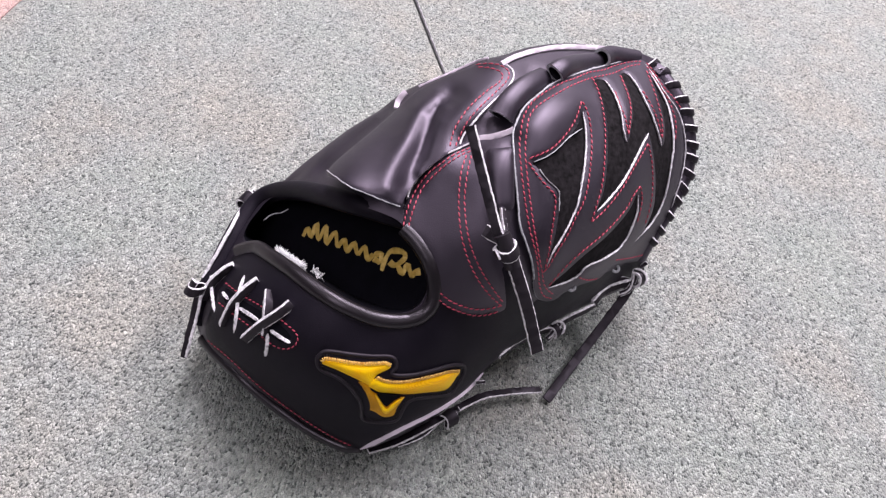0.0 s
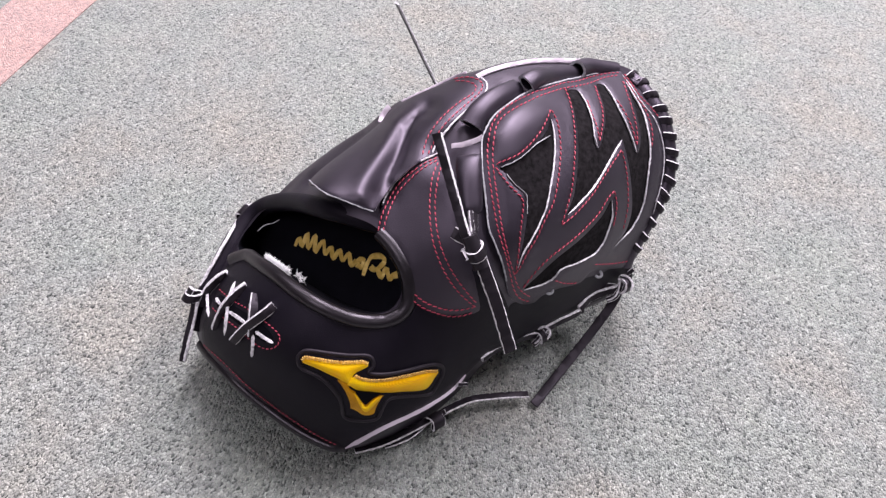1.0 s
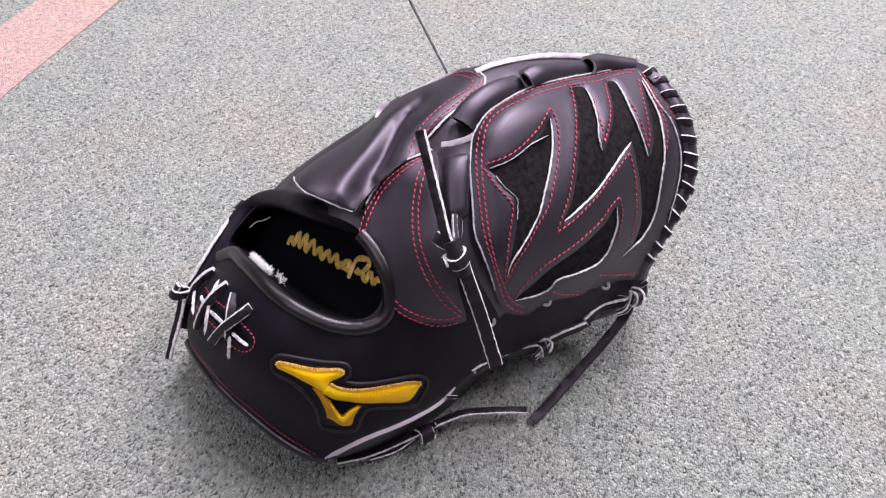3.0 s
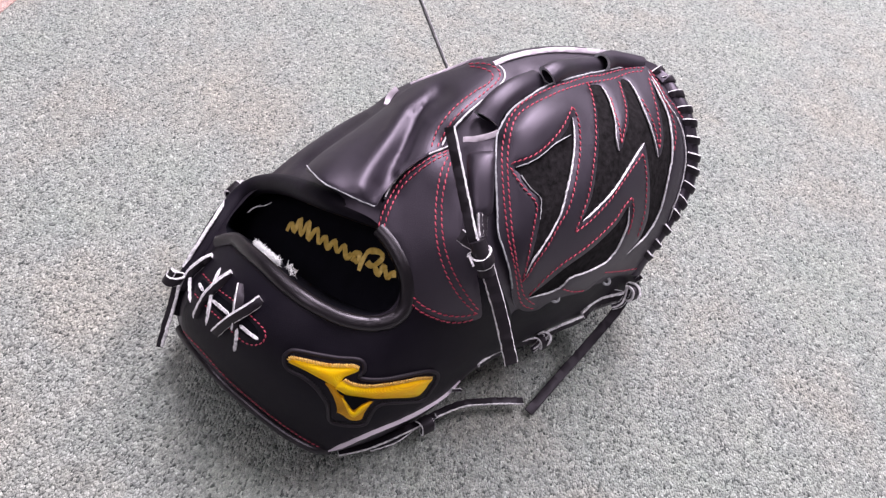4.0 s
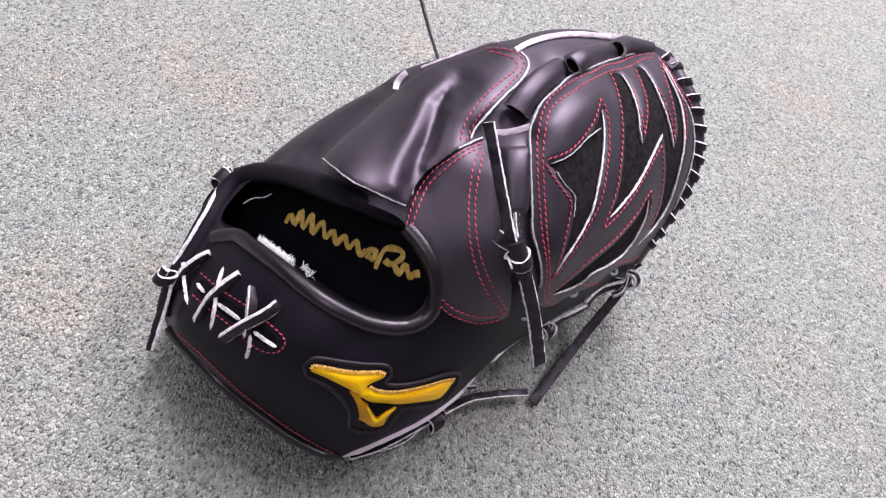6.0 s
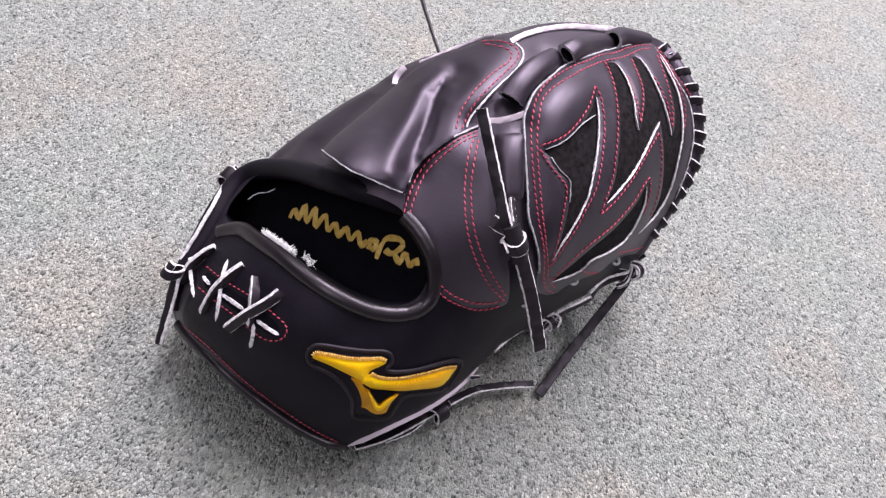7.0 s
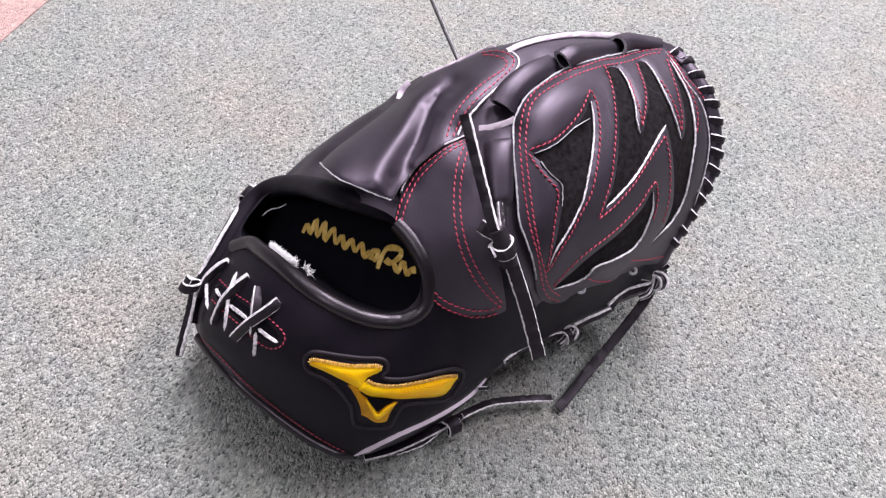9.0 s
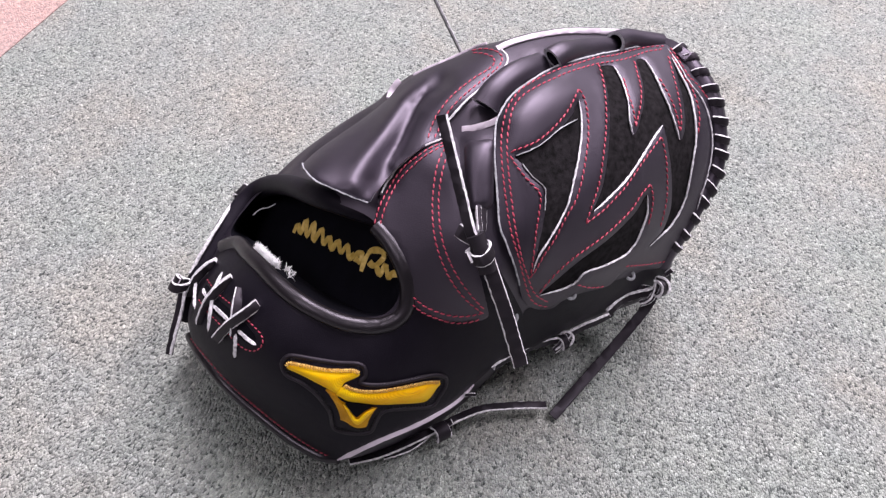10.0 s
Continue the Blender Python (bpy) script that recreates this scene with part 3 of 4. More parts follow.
# emblem
PATCH = [(-91.1, 20.6), (-86.6, 20.7), (-82.9, 17.4), (-77.8, 10.9), (-70.6, 2.4), (-64.2, -3.8), (-62.7, -7.5), (-65.3, -11.1), (-69.3, -11.4), (-67.5, -15.3), (-61.2, -21.2), (-53.9, -26.1), (-46.2, -31.1), (-41.3, -35.1), (-39.5, -39.5), (-42.9, -43.1), (-48.4, -45.1), (-55.3, -46.8), (-61.5, -40.9), (-69.8, -32.7), (-74.9, -31.0), (-81.0, -33.2), (-86.2, -35.0), (-92.1, -31.0), (-97.5, -24.7), (-98.2, -20.7), (-92.6, -13.7), (-90.9, -8.5), (-90.0, -1.6), (-91.1, 6.3), (-94.2, 14.0), (-93.5, 18.0)]
emblem = part("emblem_patch", sheet("emblem_patch", PATCH, 3.4, 2.0, NUBUCK, step=2.5, soft=1.2), wrist, "raised black patch under gold embroidery")
part("border", tube_mesh("border", [(a, b, 2.8) for a, b in PATCH + PATCH[:1]], 1.15, LACE, 0.9, sides=10, step=1.6), emblem, "rolled black leather border")
for outline, lift, gold in (
    ([(-85.0, 0.1), (-80.5, -8.9), (-82.1, -10.8), (-80.9, -15.8), (-74.7, -23.9), (-71.6, -28.2), (-75.7, -28.7), (-81.1, -30.5), (-85.0, -32.5), (-88.8, -30.7), (-91.0, -27.5), (-91.9, -21.9), (-93.6, -20.4), (-90.5, -17.4), (-87.6, -11.9), (-86.0, -6.0)], 4.6, GOLD_DEEP),
    ([(-91.1, 17.6), (-88.6, 17.8), (-84.7, 13.3), (-80.5, 7.6), (-76.1, 2.4), (-71.0, -2.3), (-67.3, -5.6), (-66.1, -8.0), (-67.4, -9.1), (-70.8, -8.4), (-74.6, -7.3), (-77.2, -7.7), (-80.8, -9.3), (-82.5, -7.8), (-83.7, -3.4), (-85.6, 2.0), (-87.7, 7.8), (-89.9, 12.8), (-91.4, 16.0)], 5.2, GOLD),
    ([(-75.9, -8.4), (-74.3, -12.4), (-69.8, -18.0), (-64.4, -22.6), (-58.4, -26.7), (-52.2, -30.9), (-47.1, -34.5), (-43.6, -37.9), (-43.2, -40.1), (-46.5, -40.8), (-50.7, -42.1), (-54.9, -42.3), (-58.7, -39.5), (-64.0, -33.9), (-69.4, -28.8), (-73.4, -24.5), (-77.0, -19.9), (-80.6, -15.4), (-82.0, -10.7), (-82.4, -8.6), (-79.5, -7.9)], 5.6, GOLD),
    ([(-83.2, -14.6), (-83.1, -16.6), (-84.3, -21.9), (-84.7, -25.4), (-81.1, -25.1), (-76.9, -25.5), (-73.6, -27.0), (-77.8, -27.5), (-82.9, -28.1), (-86.5, -28.0), (-87.5, -25.6), (-85.7, -20.5)], 7.3, GOLD),
):
    part("embroidery", sheet("embroidery", outline, lift, 4.2, gold, GOLD_DEEP, step=1.2, soft=3.2, cut=1.2), emblem, "shiny gold satin embroidery")
for line in (
    [(-90.4, 17.5), (-88.6, 17.8), (-84.7, 13.3), (-80.5, 7.6), (-76.1, 2.4), (-71.0, -2.3), (-67.3, -5.6), (-66.2, -8.2)],
    [(-75.9, -7.9), (-74.3, -12.4), (-69.8, -18.0), (-64.4, -22.6), (-58.4, -26.7), (-52.2, -30.9), (-47.1, -34.5), (-43.0, -39.2)],
):
    part("edge_stitches", seam_mesh("edge_stitches", line, 4.7, 0.8, 2.2, 0.34, GOLD_EDGE, tilt=(70, 100)), emblem, "ragged gold thread edge")
# The gap is a flat dark sheet laid over the stem.
part("hollow", sheet("hollow", [(-81.8, -14.7), (-78.4, -19.4), (-74.3, -25.1), (-78.2, -24.4), (-81.9, -24.4), (-84.0, -24.2), (-83.7, -21.2), (-82.9, -17.7)], 5.2, 1.0, LINING, step=1.5, soft=0, cut=1.0), emblem, "small dark sheet laid on the embroidery where it gaps")
part("stitching", seam_mesh("stitching", [(a * 0.955 - 3.2, b * 0.93 - 0.9) for a, b in PATCH + PATCH[:1]], 3.4, 1.5, 1.9, 0.34, DARK_THREAD, tilt=(50, 80)), emblem, "black thread")

# thumb side: folded flap over the opening
FLAP_END = [(-22.3, 89.8), (-21.0, 80.2), (-19.3, 72.8), (-14.6, 62.6), (-11.4, 56.0), (-7.9, 49.5)]


def flap_rise(a, b):
    d = np.minimum(np.hypot(a - FLAP_END[0][0], b - FLAP_END[0][1]) / 40.0, 3.0)
    return 22.5 * np.exp(-(d**2)) + 4.9 * np.exp(-((line_distance(a, b, FLAP_END[2:]) / 14.0) ** 2))


FLAP = [(-22.3, 89.8), (-21.0, 80.2), (-19.3, 72.8), (-14.6, 62.6), (-11.4, 56.0), (-7.9, 49.5), (-2.0, 51.4), (9.8, 54.3), (24.3, 53.9), (35.7, 51.4), (38.1, 52.7), (44.9, 55.5), (54.7, 56.9), (66.3, 57.9), (78.6, 58.0), (88.1, 60.2), (91.9, 63.7), (92.5, 68.1), (88.8, 76.2), (85.4, 80.9), (79.7, 82.8), (69.4, 87.2), (56.6, 91.6), (43.6, 93.5), (33.7, 93.7), (7.3, 92.3)]
def flap_height(a, b):
    return relief(a, b) + flap_rise(a, b)


flap = part("flap", sheet("flap", FLAP, 2.0, 1.6, LEATHER, GREY_EDGE, step=1.3, soft=0.6, rise=flap_rise), glove, "smooth folded leather flap with a raw edge")
for line in (
    [(82.7, 81.4), (87.5, 75.4), (89.8, 69.1), (89.3, 64.5), (84.3, 61.6), (72.6, 60.7), (59.3, 60.2), (49.1, 58.8), (41.0, 55.8), (35.2, 53.4)],
    [(81.6, 79.3), (84.2, 73.9), (85.8, 68.5), (84.9, 65.2), (79.6, 63.5), (70.3, 64.4), (56.9, 64.1), (46.6, 62.2), (39.8, 59.7), (32.9, 55.2)],
):
    part("stitching", seam_mesh("stitching", line, 2.4, ground=flap_height), flap, "red thread seam")
part("cut_edge", lace_mesh("cut_edge", [(a, b, 1.4 + float(flap_rise(a, b))) for a, b in [(38.1, 52.7), (44.9, 55.5), (54.7, 56.9), (66.3, 57.9), (78.6, 58.0), (88.1, 60.2), (91.9, 63.7), (92.5, 68.1)]], 0.9, 1.6, mats=[RAW, RAW]), flap, "pale raw leather edge")

part("cut_edge", lace_mesh("cut_edge", [(a, b, 2.0 + float(flap_rise(np.array(a), np.array(b)))) for a, b in FLAP_END], 0.5, 1.4, mats=[GREY_EDGE, GREY_EDGE]), flap, "thin raw leather edge")

# leaf-shaped panel beside the opening
leaf = part("leaf_panel", sheet("leaf_panel", [(-13.2, 40.8), (-4.6, 48.0), (2.8, 52.7), (12.6, 54.7), (19.2, 54.4), (28.4, 53.7), (36.8, 51.4), (42.8, 49.4), (42.3, 43.6), (32.1, 29.4), (20.0, 11.4), (10.8, -5.9), (3.4, -22.9), (-1.4, -30.0), (-8.0, -27.6), (-15.8, -21.8), (-22.0, -12.6), (-24.9, -2.4), (-22.3, 5.7), (-17.3, 12.6), (-14.5, 20.1), (-12.6, 29.4)], 2.6, 2.2, LEATHER, GREY_EDGE, step=3.0, soft=1.0), glove, "leaf-shaped smooth leather panel with double red seams")
for line in (
    [(-13.2, 40.8), (-5.3, 46.0), (5.7, 50.7), (14.9, 52.5), (22.6, 51.9), (31.2, 50.8), (41.1, 47.7)],
    [(-11.5, 38.6), (-4.4, 43.3), (7.0, 48.6), (16.2, 49.7), (25.9, 49.6), (35.8, 47.8), (39.9, 45.9)],
    [(36.7, 46.3), (28.7, 42.5), (20.9, 36.1), (14.9, 30.1), (7.2, 20.6), (1.2, 9.6), (-2.8, -3.2), (-3.8, -15.0), (-2.5, -26.5)],
    [(38.5, 44.7), (31.1, 40.4), (23.1, 34.2), (17.0, 28.2), (9.6, 18.5), (4.4, 8.6), (0.9, -3.3), (-0.5, -15.1), (-0.7, -24.6)],
    [(-22.1, 3.3), (-21.5, -2.6), (-19.5, -8.3), (-15.3, -15.8), (-9.4, -21.7), (-2.1, -25.9)],
    [(-24.9, 0.8), (-24.1, -5.4), (-21.4, -11.8), (-17.1, -19.3), (-11.8, -24.3), (-5.8, -27.4)],
):
    part("stitching", seam_mesh("stitching", line, 2.9), leaf, "red thread seam")
part("cut_edge", lace_mesh("cut_edge", [(a, b, 2.6) for a, b in [(-1.5, 50.2), (2.8, 52.6), (12.6, 54.7), (19.2, 54.4), (28.3, 53.7), (36.7, 51.4), (43.1, 49.4)]], 0.8, 2.2, mats=[RAW, RAW]), leaf, "pale raw leather edge")

# finger panel with suede cut-outs
PANEL = [(50.4, 27.1), (37.2, 9.8), (30.8, 0.9), (27.2, -9.4), (22.4, -21.6), (16.7, -34.2), (16.9, -41.3), (20.3, -47.2), (25.8, -51.1), (31.4, -51.2), (42.1, -55.1), (56.5, -64.3), (68.0, -64.8), (89.3, -82.0), (100.0, -84.3), (111.5, -78.7), (120.3, -71.3), (128.3, -63.2), (140.0, -54.2), (149.9, -45.1), (156.9, -35.0), (162.0, -21.1), (163.3, -6.5), (169.6, 5.3), (173.8, 16.4), (165.4, 21.7), (149.9, 27.4), (130.1, 34.9), (112.7, 40.2), (100.6, 43.6), (89.8, 44.2), (76.4, 44.5), (65.1, 40.8), (59.3, 36.7)]
FIN = [(100.5, 22.0), (96.0, 15.4), (89.5, 8.2), (82.0, 2.0), (74.0, -4.1), (62.9, -11.8), (53.2, -16.1), (43.9, -19.3), (35.6, -21.7), (28.6, -26.1), (36.1, -20.2), (42.9, -14.7), (50.5, -8.4), (54.9, -3.4), (58.2, 1.0), (57.3, 8.1), (57.5, 16.1), (57.6, 20.9), (66.0, 18.0), (73.9, 17.2), (83.0, 17.1), (93.5, 18.8)]
BOLT = [(124.4, 28.5), (131.5, 25.0), (129.2, 18.5), (125.9, 11.9), (121.1, 4.5), (115.5, -2.0), (112.1, -8.2), (116.3, -8.1), (122.7, -4.3), (129.3, -0.3), (135.8, 5.8), (141.1, 12.6), (146.6, 19.4), (151.0, 17.0), (147.6, 7.7), (143.4, -2.3), (140.9, -9.9), (138.2, -17.4), (134.3, -26.0), (136.5, -28.3), (143.2, -23.9), (147.6, -18.9), (153.8, -10.1), (160.5, -0.4), (166.2, 7.8), (162.4, -0.7), (158.1, -12.8), (152.3, -22.8), (143.9, -34.1), (135.8, -41.4), (125.2, -51.3), (118.0, -57.2), (105.7, -62.0), (87.4, -62.6), (97.9, -61.1), (105.4, -56.7), (111.7, -50.2), (120.2, -36.8), (124.6, -28.4), (128.9, -19.9), (130.0, -15.3), (119.7, -17.3), (106.9, -20.5), (93.7, -23.2), (77.5, -23.8), (69.9, -23.6), (83.4, -16.3), (104.6, 2.1), (119.8, 20.4)]
SLIVER = [(99.9, -36.9), (94.2, -44.9), (87.8, -49.3), (80.8, -53.4), (72.3, -54.4), (60.3, -50.6), (48.9, -45.4), (42.5, -46.5), (35.5, -44.8), (24.9, -38.9), (36.7, -38.1), (50.3, -38.1), (69.7, -40.1), (88.0, -39.7)]
web = part("finger_panel", sheet("finger_panel", PANEL, 4.0, 3.0, LEATHER, GREY_EDGE, step=2.6, soft=1.2, holes=(FIN, BOLT, SLIVER), cut=1.2), glove, "almond-shaped leather panel with zigzag cut-outs and red seams")
part("suede", sheet("suede", PANEL, 2.2, 1.5, SUEDE, step=3.0, soft=0.5), web, "black suede showing in the cut-outs")
WEB_SEAMS = [
    [(23.5, -48.0), (19.9, -41.5), (20.0, -35.3), (23.7, -25.6), (27.6, -17.3), (31.1, -9.1), (33.9, -3.2), (38.8, 4.9), (45.3, 14.7), (52.8, 25.1), (58.8, 32.0), (67.0, 38.7), (72.9, 41.7), (82.0, 43.7), (92.3, 42.8), (104.5, 40.4), (114.4, 37.2), (127.4, 34.0), (137.8, 29.2), (150.5, 25.4), (162.3, 20.5), (170.0, 15.4)],
    [(25.2, -45.6), (22.9, -38.2), (23.4, -32.7), (25.7, -26.3), (28.2, -19.0), (31.2, -12.9), (35.6, -4.6), (42.2, 5.5), (47.3, 13.0), (54.8, 23.4), (60.8, 30.1), (67.9, 36.1), (73.3, 39.3), (80.1, 40.4), (89.2, 39.3), (99.4, 37.4), (104.4, 36.5), (116.1, 33.5), (125.3, 30.6), (135.8, 26.0), (145.1, 22.7), (157.0, 19.7), (166.7, 14.9)],
    [(56.8, 23.7), (67.5, 19.9), (75.4, 19.1), (85.3, 19.9), (93.6, 21.8), (104.2, 26.1)],
    [(104.2, 26.1), (103.2, 20.9), (99.1, 13.9), (92.4, 6.1), (85.7, 0.2), (76.4, -7.1), (67.1, -13.1), (57.7, -16.3), (47.1, -20.6), (37.4, -23.3), (29.3, -26.7), (25.6, -27.4)],
    [(55.9, 22.7), (54.8, 16.5), (54.6, 9.6), (55.2, 2.0), (54.3, -1.1), (48.1, -6.7), (41.8, -12.2), (35.0, -18.9), (27.5, -26.2)],
    [(125.3, 30.6), (121.2, 24.4), (112.0, 13.3), (102.7, 3.4), (90.7, -7.2), (81.5, -14.8), (72.8, -20.0), (63.6, -25.4)],
    [(63.6, -25.4), (73.1, -26.5), (82.0, -26.3), (91.8, -25.5), (104.9, -22.8), (114.5, -21.1), (125.3, -19.4)],
    [(125.3, -19.4), (121.8, -27.6), (117.5, -34.8), (109.4, -46.3), (103.0, -52.6), (97.8, -57.5)],
    [(24.6, -37.5), (35.8, -35.0), (48.9, -34.7), (68.3, -36.9), (86.8, -36.8), (96.8, -34.4), (104.5, -33.9)],
    [(104.5, -33.9), (101.9, -40.4), (97.1, -45.7), (91.7, -50.2)],
    [(130.2, 16.5), (124.9, 8.5), (121.6, 1.4), (116.2, -6.3)],
    [(116.2, -6.3), (126.9, 0.5), (133.9, 6.6), (139.5, 14.0), (144.9, 19.9)],
    [(148.1, 4.3), (145.3, -6.3), (142.4, -14.7), (137.4, -24.6)],
    [(137.4, -24.6), (143.3, -19.3), (150.4, -9.6), (158.6, 2.1), (165.4, 10.2)],
    [(169.2, 11.8), (162.8, -1.9), (162.0, -9.9), (158.0, -19.7), (153.9, -26.3), (147.1, -32.4)],
    [(172.2, 13.1), (165.8, -3.8), (166.4, -12.7), (166.2, -22.2)],
    [(69.9, -61.1), (83.2, -72.8), (94.3, -80.9)],
    [(42.4, -48.3), (47.0, -55.5), (54.1, -62.1)],
]
for line in WEB_SEAMS:
    part("stitching", seam_mesh("stitching", line, 4.35, fat=0.38), web, "red thread seam")
for line, wide in (
    ([(100.1, 21.5), (96.0, 15.4), (89.6, 8.2), (82.1, 1.9), (74.0, -4.1), (62.9, -11.8), (53.2, -16.1), (44.0, -19.3), (35.6, -21.8), (29.2, -25.8)], 1.15),
    ([(131.5, 24.1), (129.4, 18.4), (126.0, 11.9), (121.2, 4.4), (115.6, -2.0), (112.5, -8.5)], 0.8),
    ([(151.5, 16.8), (147.7, 7.6), (143.6, -2.3), (141.1, -9.9), (138.3, -17.5), (134.3, -27.9)], 0.8),
    ([(130.1, -15.4), (119.8, -17.4), (107.0, -20.5), (93.7, -23.2), (77.5, -23.8), (70.5, -23.6)], 1.35),
    ([(166.4, 7.8), (162.6, -0.8), (158.3, -12.9), (152.5, -22.9), (144.0, -34.2), (135.9, -41.5), (125.3, -51.3), (118.1, -57.2), (105.8, -62.2), (95.3, -62.4), (88.1, -62.7)], 1.3),
    ([(99.7, -37.5), (94.3, -45.0), (87.9, -49.4), (80.9, -53.5), (72.4, -54.5), (60.4, -50.7), (49.0, -45.5), (42.5, -46.6), (35.5, -44.8), (24.6, -39.0)], 1.2),
    ([(170.5, 14.2), (163.4, -6.5), (162.6, -21.4), (157.5, -35.4), (150.5, -45.5), (140.6, -54.6), (128.9, -63.7), (121.0, -71.4)], 0.6),
):
    part("cut_edge", lace_mesh("cut_edge", [(a, b, 3.6) for a, b in line], wide * 0.68, 1.5, mats=[RAW, RAW], step=1.4, grow=taper), web, "pale raw leather edge")
for line, wide in (
    ([(57.9, 20.7), (66.1, 17.9), (74.1, 17.1), (83.2, 17.0), (93.1, 15.4)], 0.5),
    ([(57.6, 16.0), (57.5, 8.0), (58.6, 1.1), (55.6, -2.9), (51.9, -7.0)], 0.5),
    ([(20.1, -26.6), (22.5, -21.8), (27.3, -9.5), (30.9, 0.8), (37.3, 9.7), (50.5, 27.1), (59.4, 36.7), (65.3, 40.8), (76.6, 44.5), (90.0, 44.2), (100.9, 43.6), (113.0, 40.2), (130.5, 34.8), (150.3, 27.4), (165.9, 21.7)], 1.1),
):
    part("cut_edge", lace_mesh("cut_edge", [(a, b, 3.2) for a, b in line], wide * 0.7, 1.5, mats=[GREY_EDGE, GREY_EDGE]), web, "grey raw leather edge")

# Dull dark sheet over the shell stands in for shade on this side.
part("side_shade_sheet", sheet("side_shade_sheet", [(15.4, -41.0), (26.4, -51.2), (40.4, -51.9), (71.5, -71.4), (92.4, -81.0), (92.4, -98.2), (69.4, -92.9), (46.1, -81.2), (28.5, -73.2), (-2.5, -64.8), (-18.0, -58.3), (-7.1, -47.1), (5.2, -44.7)], 1.0, 1.5, NUBUCK, step=4.0, soft=1.0), glove, "matte dark sheet added for shade along the little finger side")

# rolls and loops between the fingers
for line, r in (([(63.8, 49.0, 5), (72.1, 51.3, 8), (84.9, 51.7, 8), (101.3, 49.0, 3)], 6.6), ([(106.9, 46.6, 8), (113.0, 46.0, 9), (127.3, 41.8, 5), (143.5, 34.3, 1)], 5.7), ([(145.7, 34.4, 8), (153.4, 32.7, 8), (161.8, 26.7, 5), (171.9, 18.5, 1)], 5.3)):
    part("finger_loop", hollow_mesh("finger_loop", line, r), glove, "rolled leather finger loop")
part("welt", lace_mesh("welt", [(a, b, 1.9) for a, b in [(91.1, 70.7), (100.7, 69.3), (111.0, 66.4), (121.9, 62.1), (131.6, 56.8), (142.0, 49.9), (152.2, 42.3), (159.7, 36.1)]], 3.0, 1.4, mats=[WELT, WELT], wobble=0.0), glove, "pale leather welt along the finger ridge")
part("welt", lace_mesh("welt", [(a, b, 1.2) for a, b in [(33.5, 94.4), (36.7, 96.9), (40.2, 98.0), (44.4, 98.0)]], 3.4, 1.2, mats=[WELT, WELT], wobble=0.0), glove, "pale leather welt over the thumb ridge")
part("welt", lace_mesh("welt", [(a, b, -1.4) for a, b in [(52.0, 95.2), (66.6, 90.3), (84.4, 84.3), (92.3, 79.6)]], 1.2, 1.0, mats=[WELT, WELT], wobble=0.0), glove, "pale leather welt along the back of the thumb")
part("welt", lace_mesh("welt", [(48.5, 48.1, 0), (55.1, 43.0, 1), (63.4, 39.5, 1)], 3.2, 1.4, mats=[WELT, WELT]), glove, "pale lace passing under the strap")
RIM = [(173.2, 14.5), (176.0, 3.1), (174.2, -8.7), (171.3, -22.5), (165.5, -35.5), (157.3, -47.7), (146.4, -57.9), (131.8, -64.2), (115.5, -71.0), (101.3, -76.4), (92.8, -82.2)]
part("finger_rim", tube_mesh("finger_rim", [(a, b, -1.0) for a, b in RIM], 4.8, LEATHER, 0.95), glove, "black leather edge along the fingertips")


part("rim_tab", lace_mesh("rim_tab", [(172.3, 17.5, 4.0), (175.1, 10.8, 4.0), (175.6, 2.0, 4.0)], 6.0, 2.4, mats=[LEATHER, LEATHER], wobble=0.0), glove, "black leather end tab at the fingertips")


def rim_loops():
    pts = smooth_line(RIM, 2.0)
    for k in range(14):
        i = int(3 + k * (len(pts) - 8) / 13.5)
        c = on_back(pts[i][0], pts[i][1], -1.0)
        t = (on_back(pts[i + 1][0], pts[i + 1][1], -1) - on_back(pts[i - 1][0], pts[i - 1][1], -1)).normalized()
        out = (OUT - t * OUT.dot(t)).normalized()
        side = t.cross(out)
        if side.dot(ALONG) + 0.6 * side.dot(-ACROSS) < 0:
            side = -side
        path, hint = [], []
        for n in range(15):
            ang = math.radians(-40 + 140 * n / 14)
            d = out * math.cos(ang) + side * math.sin(ang)
            path.append(c + d * 0.0053 + t * 0.0020 * math.sin(ang))
            hint.append(d + t * 0.22)
        yield swept("rim_lace", path, hint, strap_ring(4.4, 2.2), [LACE, RAW], [1, 0, 0, 0, 0, 0, 1, 1])


for mesh in rim_loops():
    part("rim_lace", mesh, glove, "black lace with pale edges wound over the rim")

# crossed laces at the wrist
for line, wide, turn in (
    ([(-82.9, 50.2, 2), (-90.6, 50.7, 5), (-103.6, 52.5, 5.5), (-116.7, 52.9, 3)], 5.2, 16),
    ([(-88.8, 63.0, 1.5), (-92.7, 58.6, 3.5), (-99.5, 52.0, 3), (-104.9, 47.0, 1.5)], 5.0, 26),
    ([(-90.6, 71.5, 1), (-98.8, 72.4, 5), (-111.2, 71.4, 4.5), (-123.7, 67.1, 1.5)], 5.0, 32),
    ([(-99.3, 89.0, 1), (-107.6, 90.8, 5), (-117.7, 90.7, 5.5), (-127.6, 87.0, 2)], 5.0, 34),
):
    part("wrist_lace", lace_mesh("wrist_lace", line, wide, 4.0, turn), glove, "black crossed lace with pale raw edges")
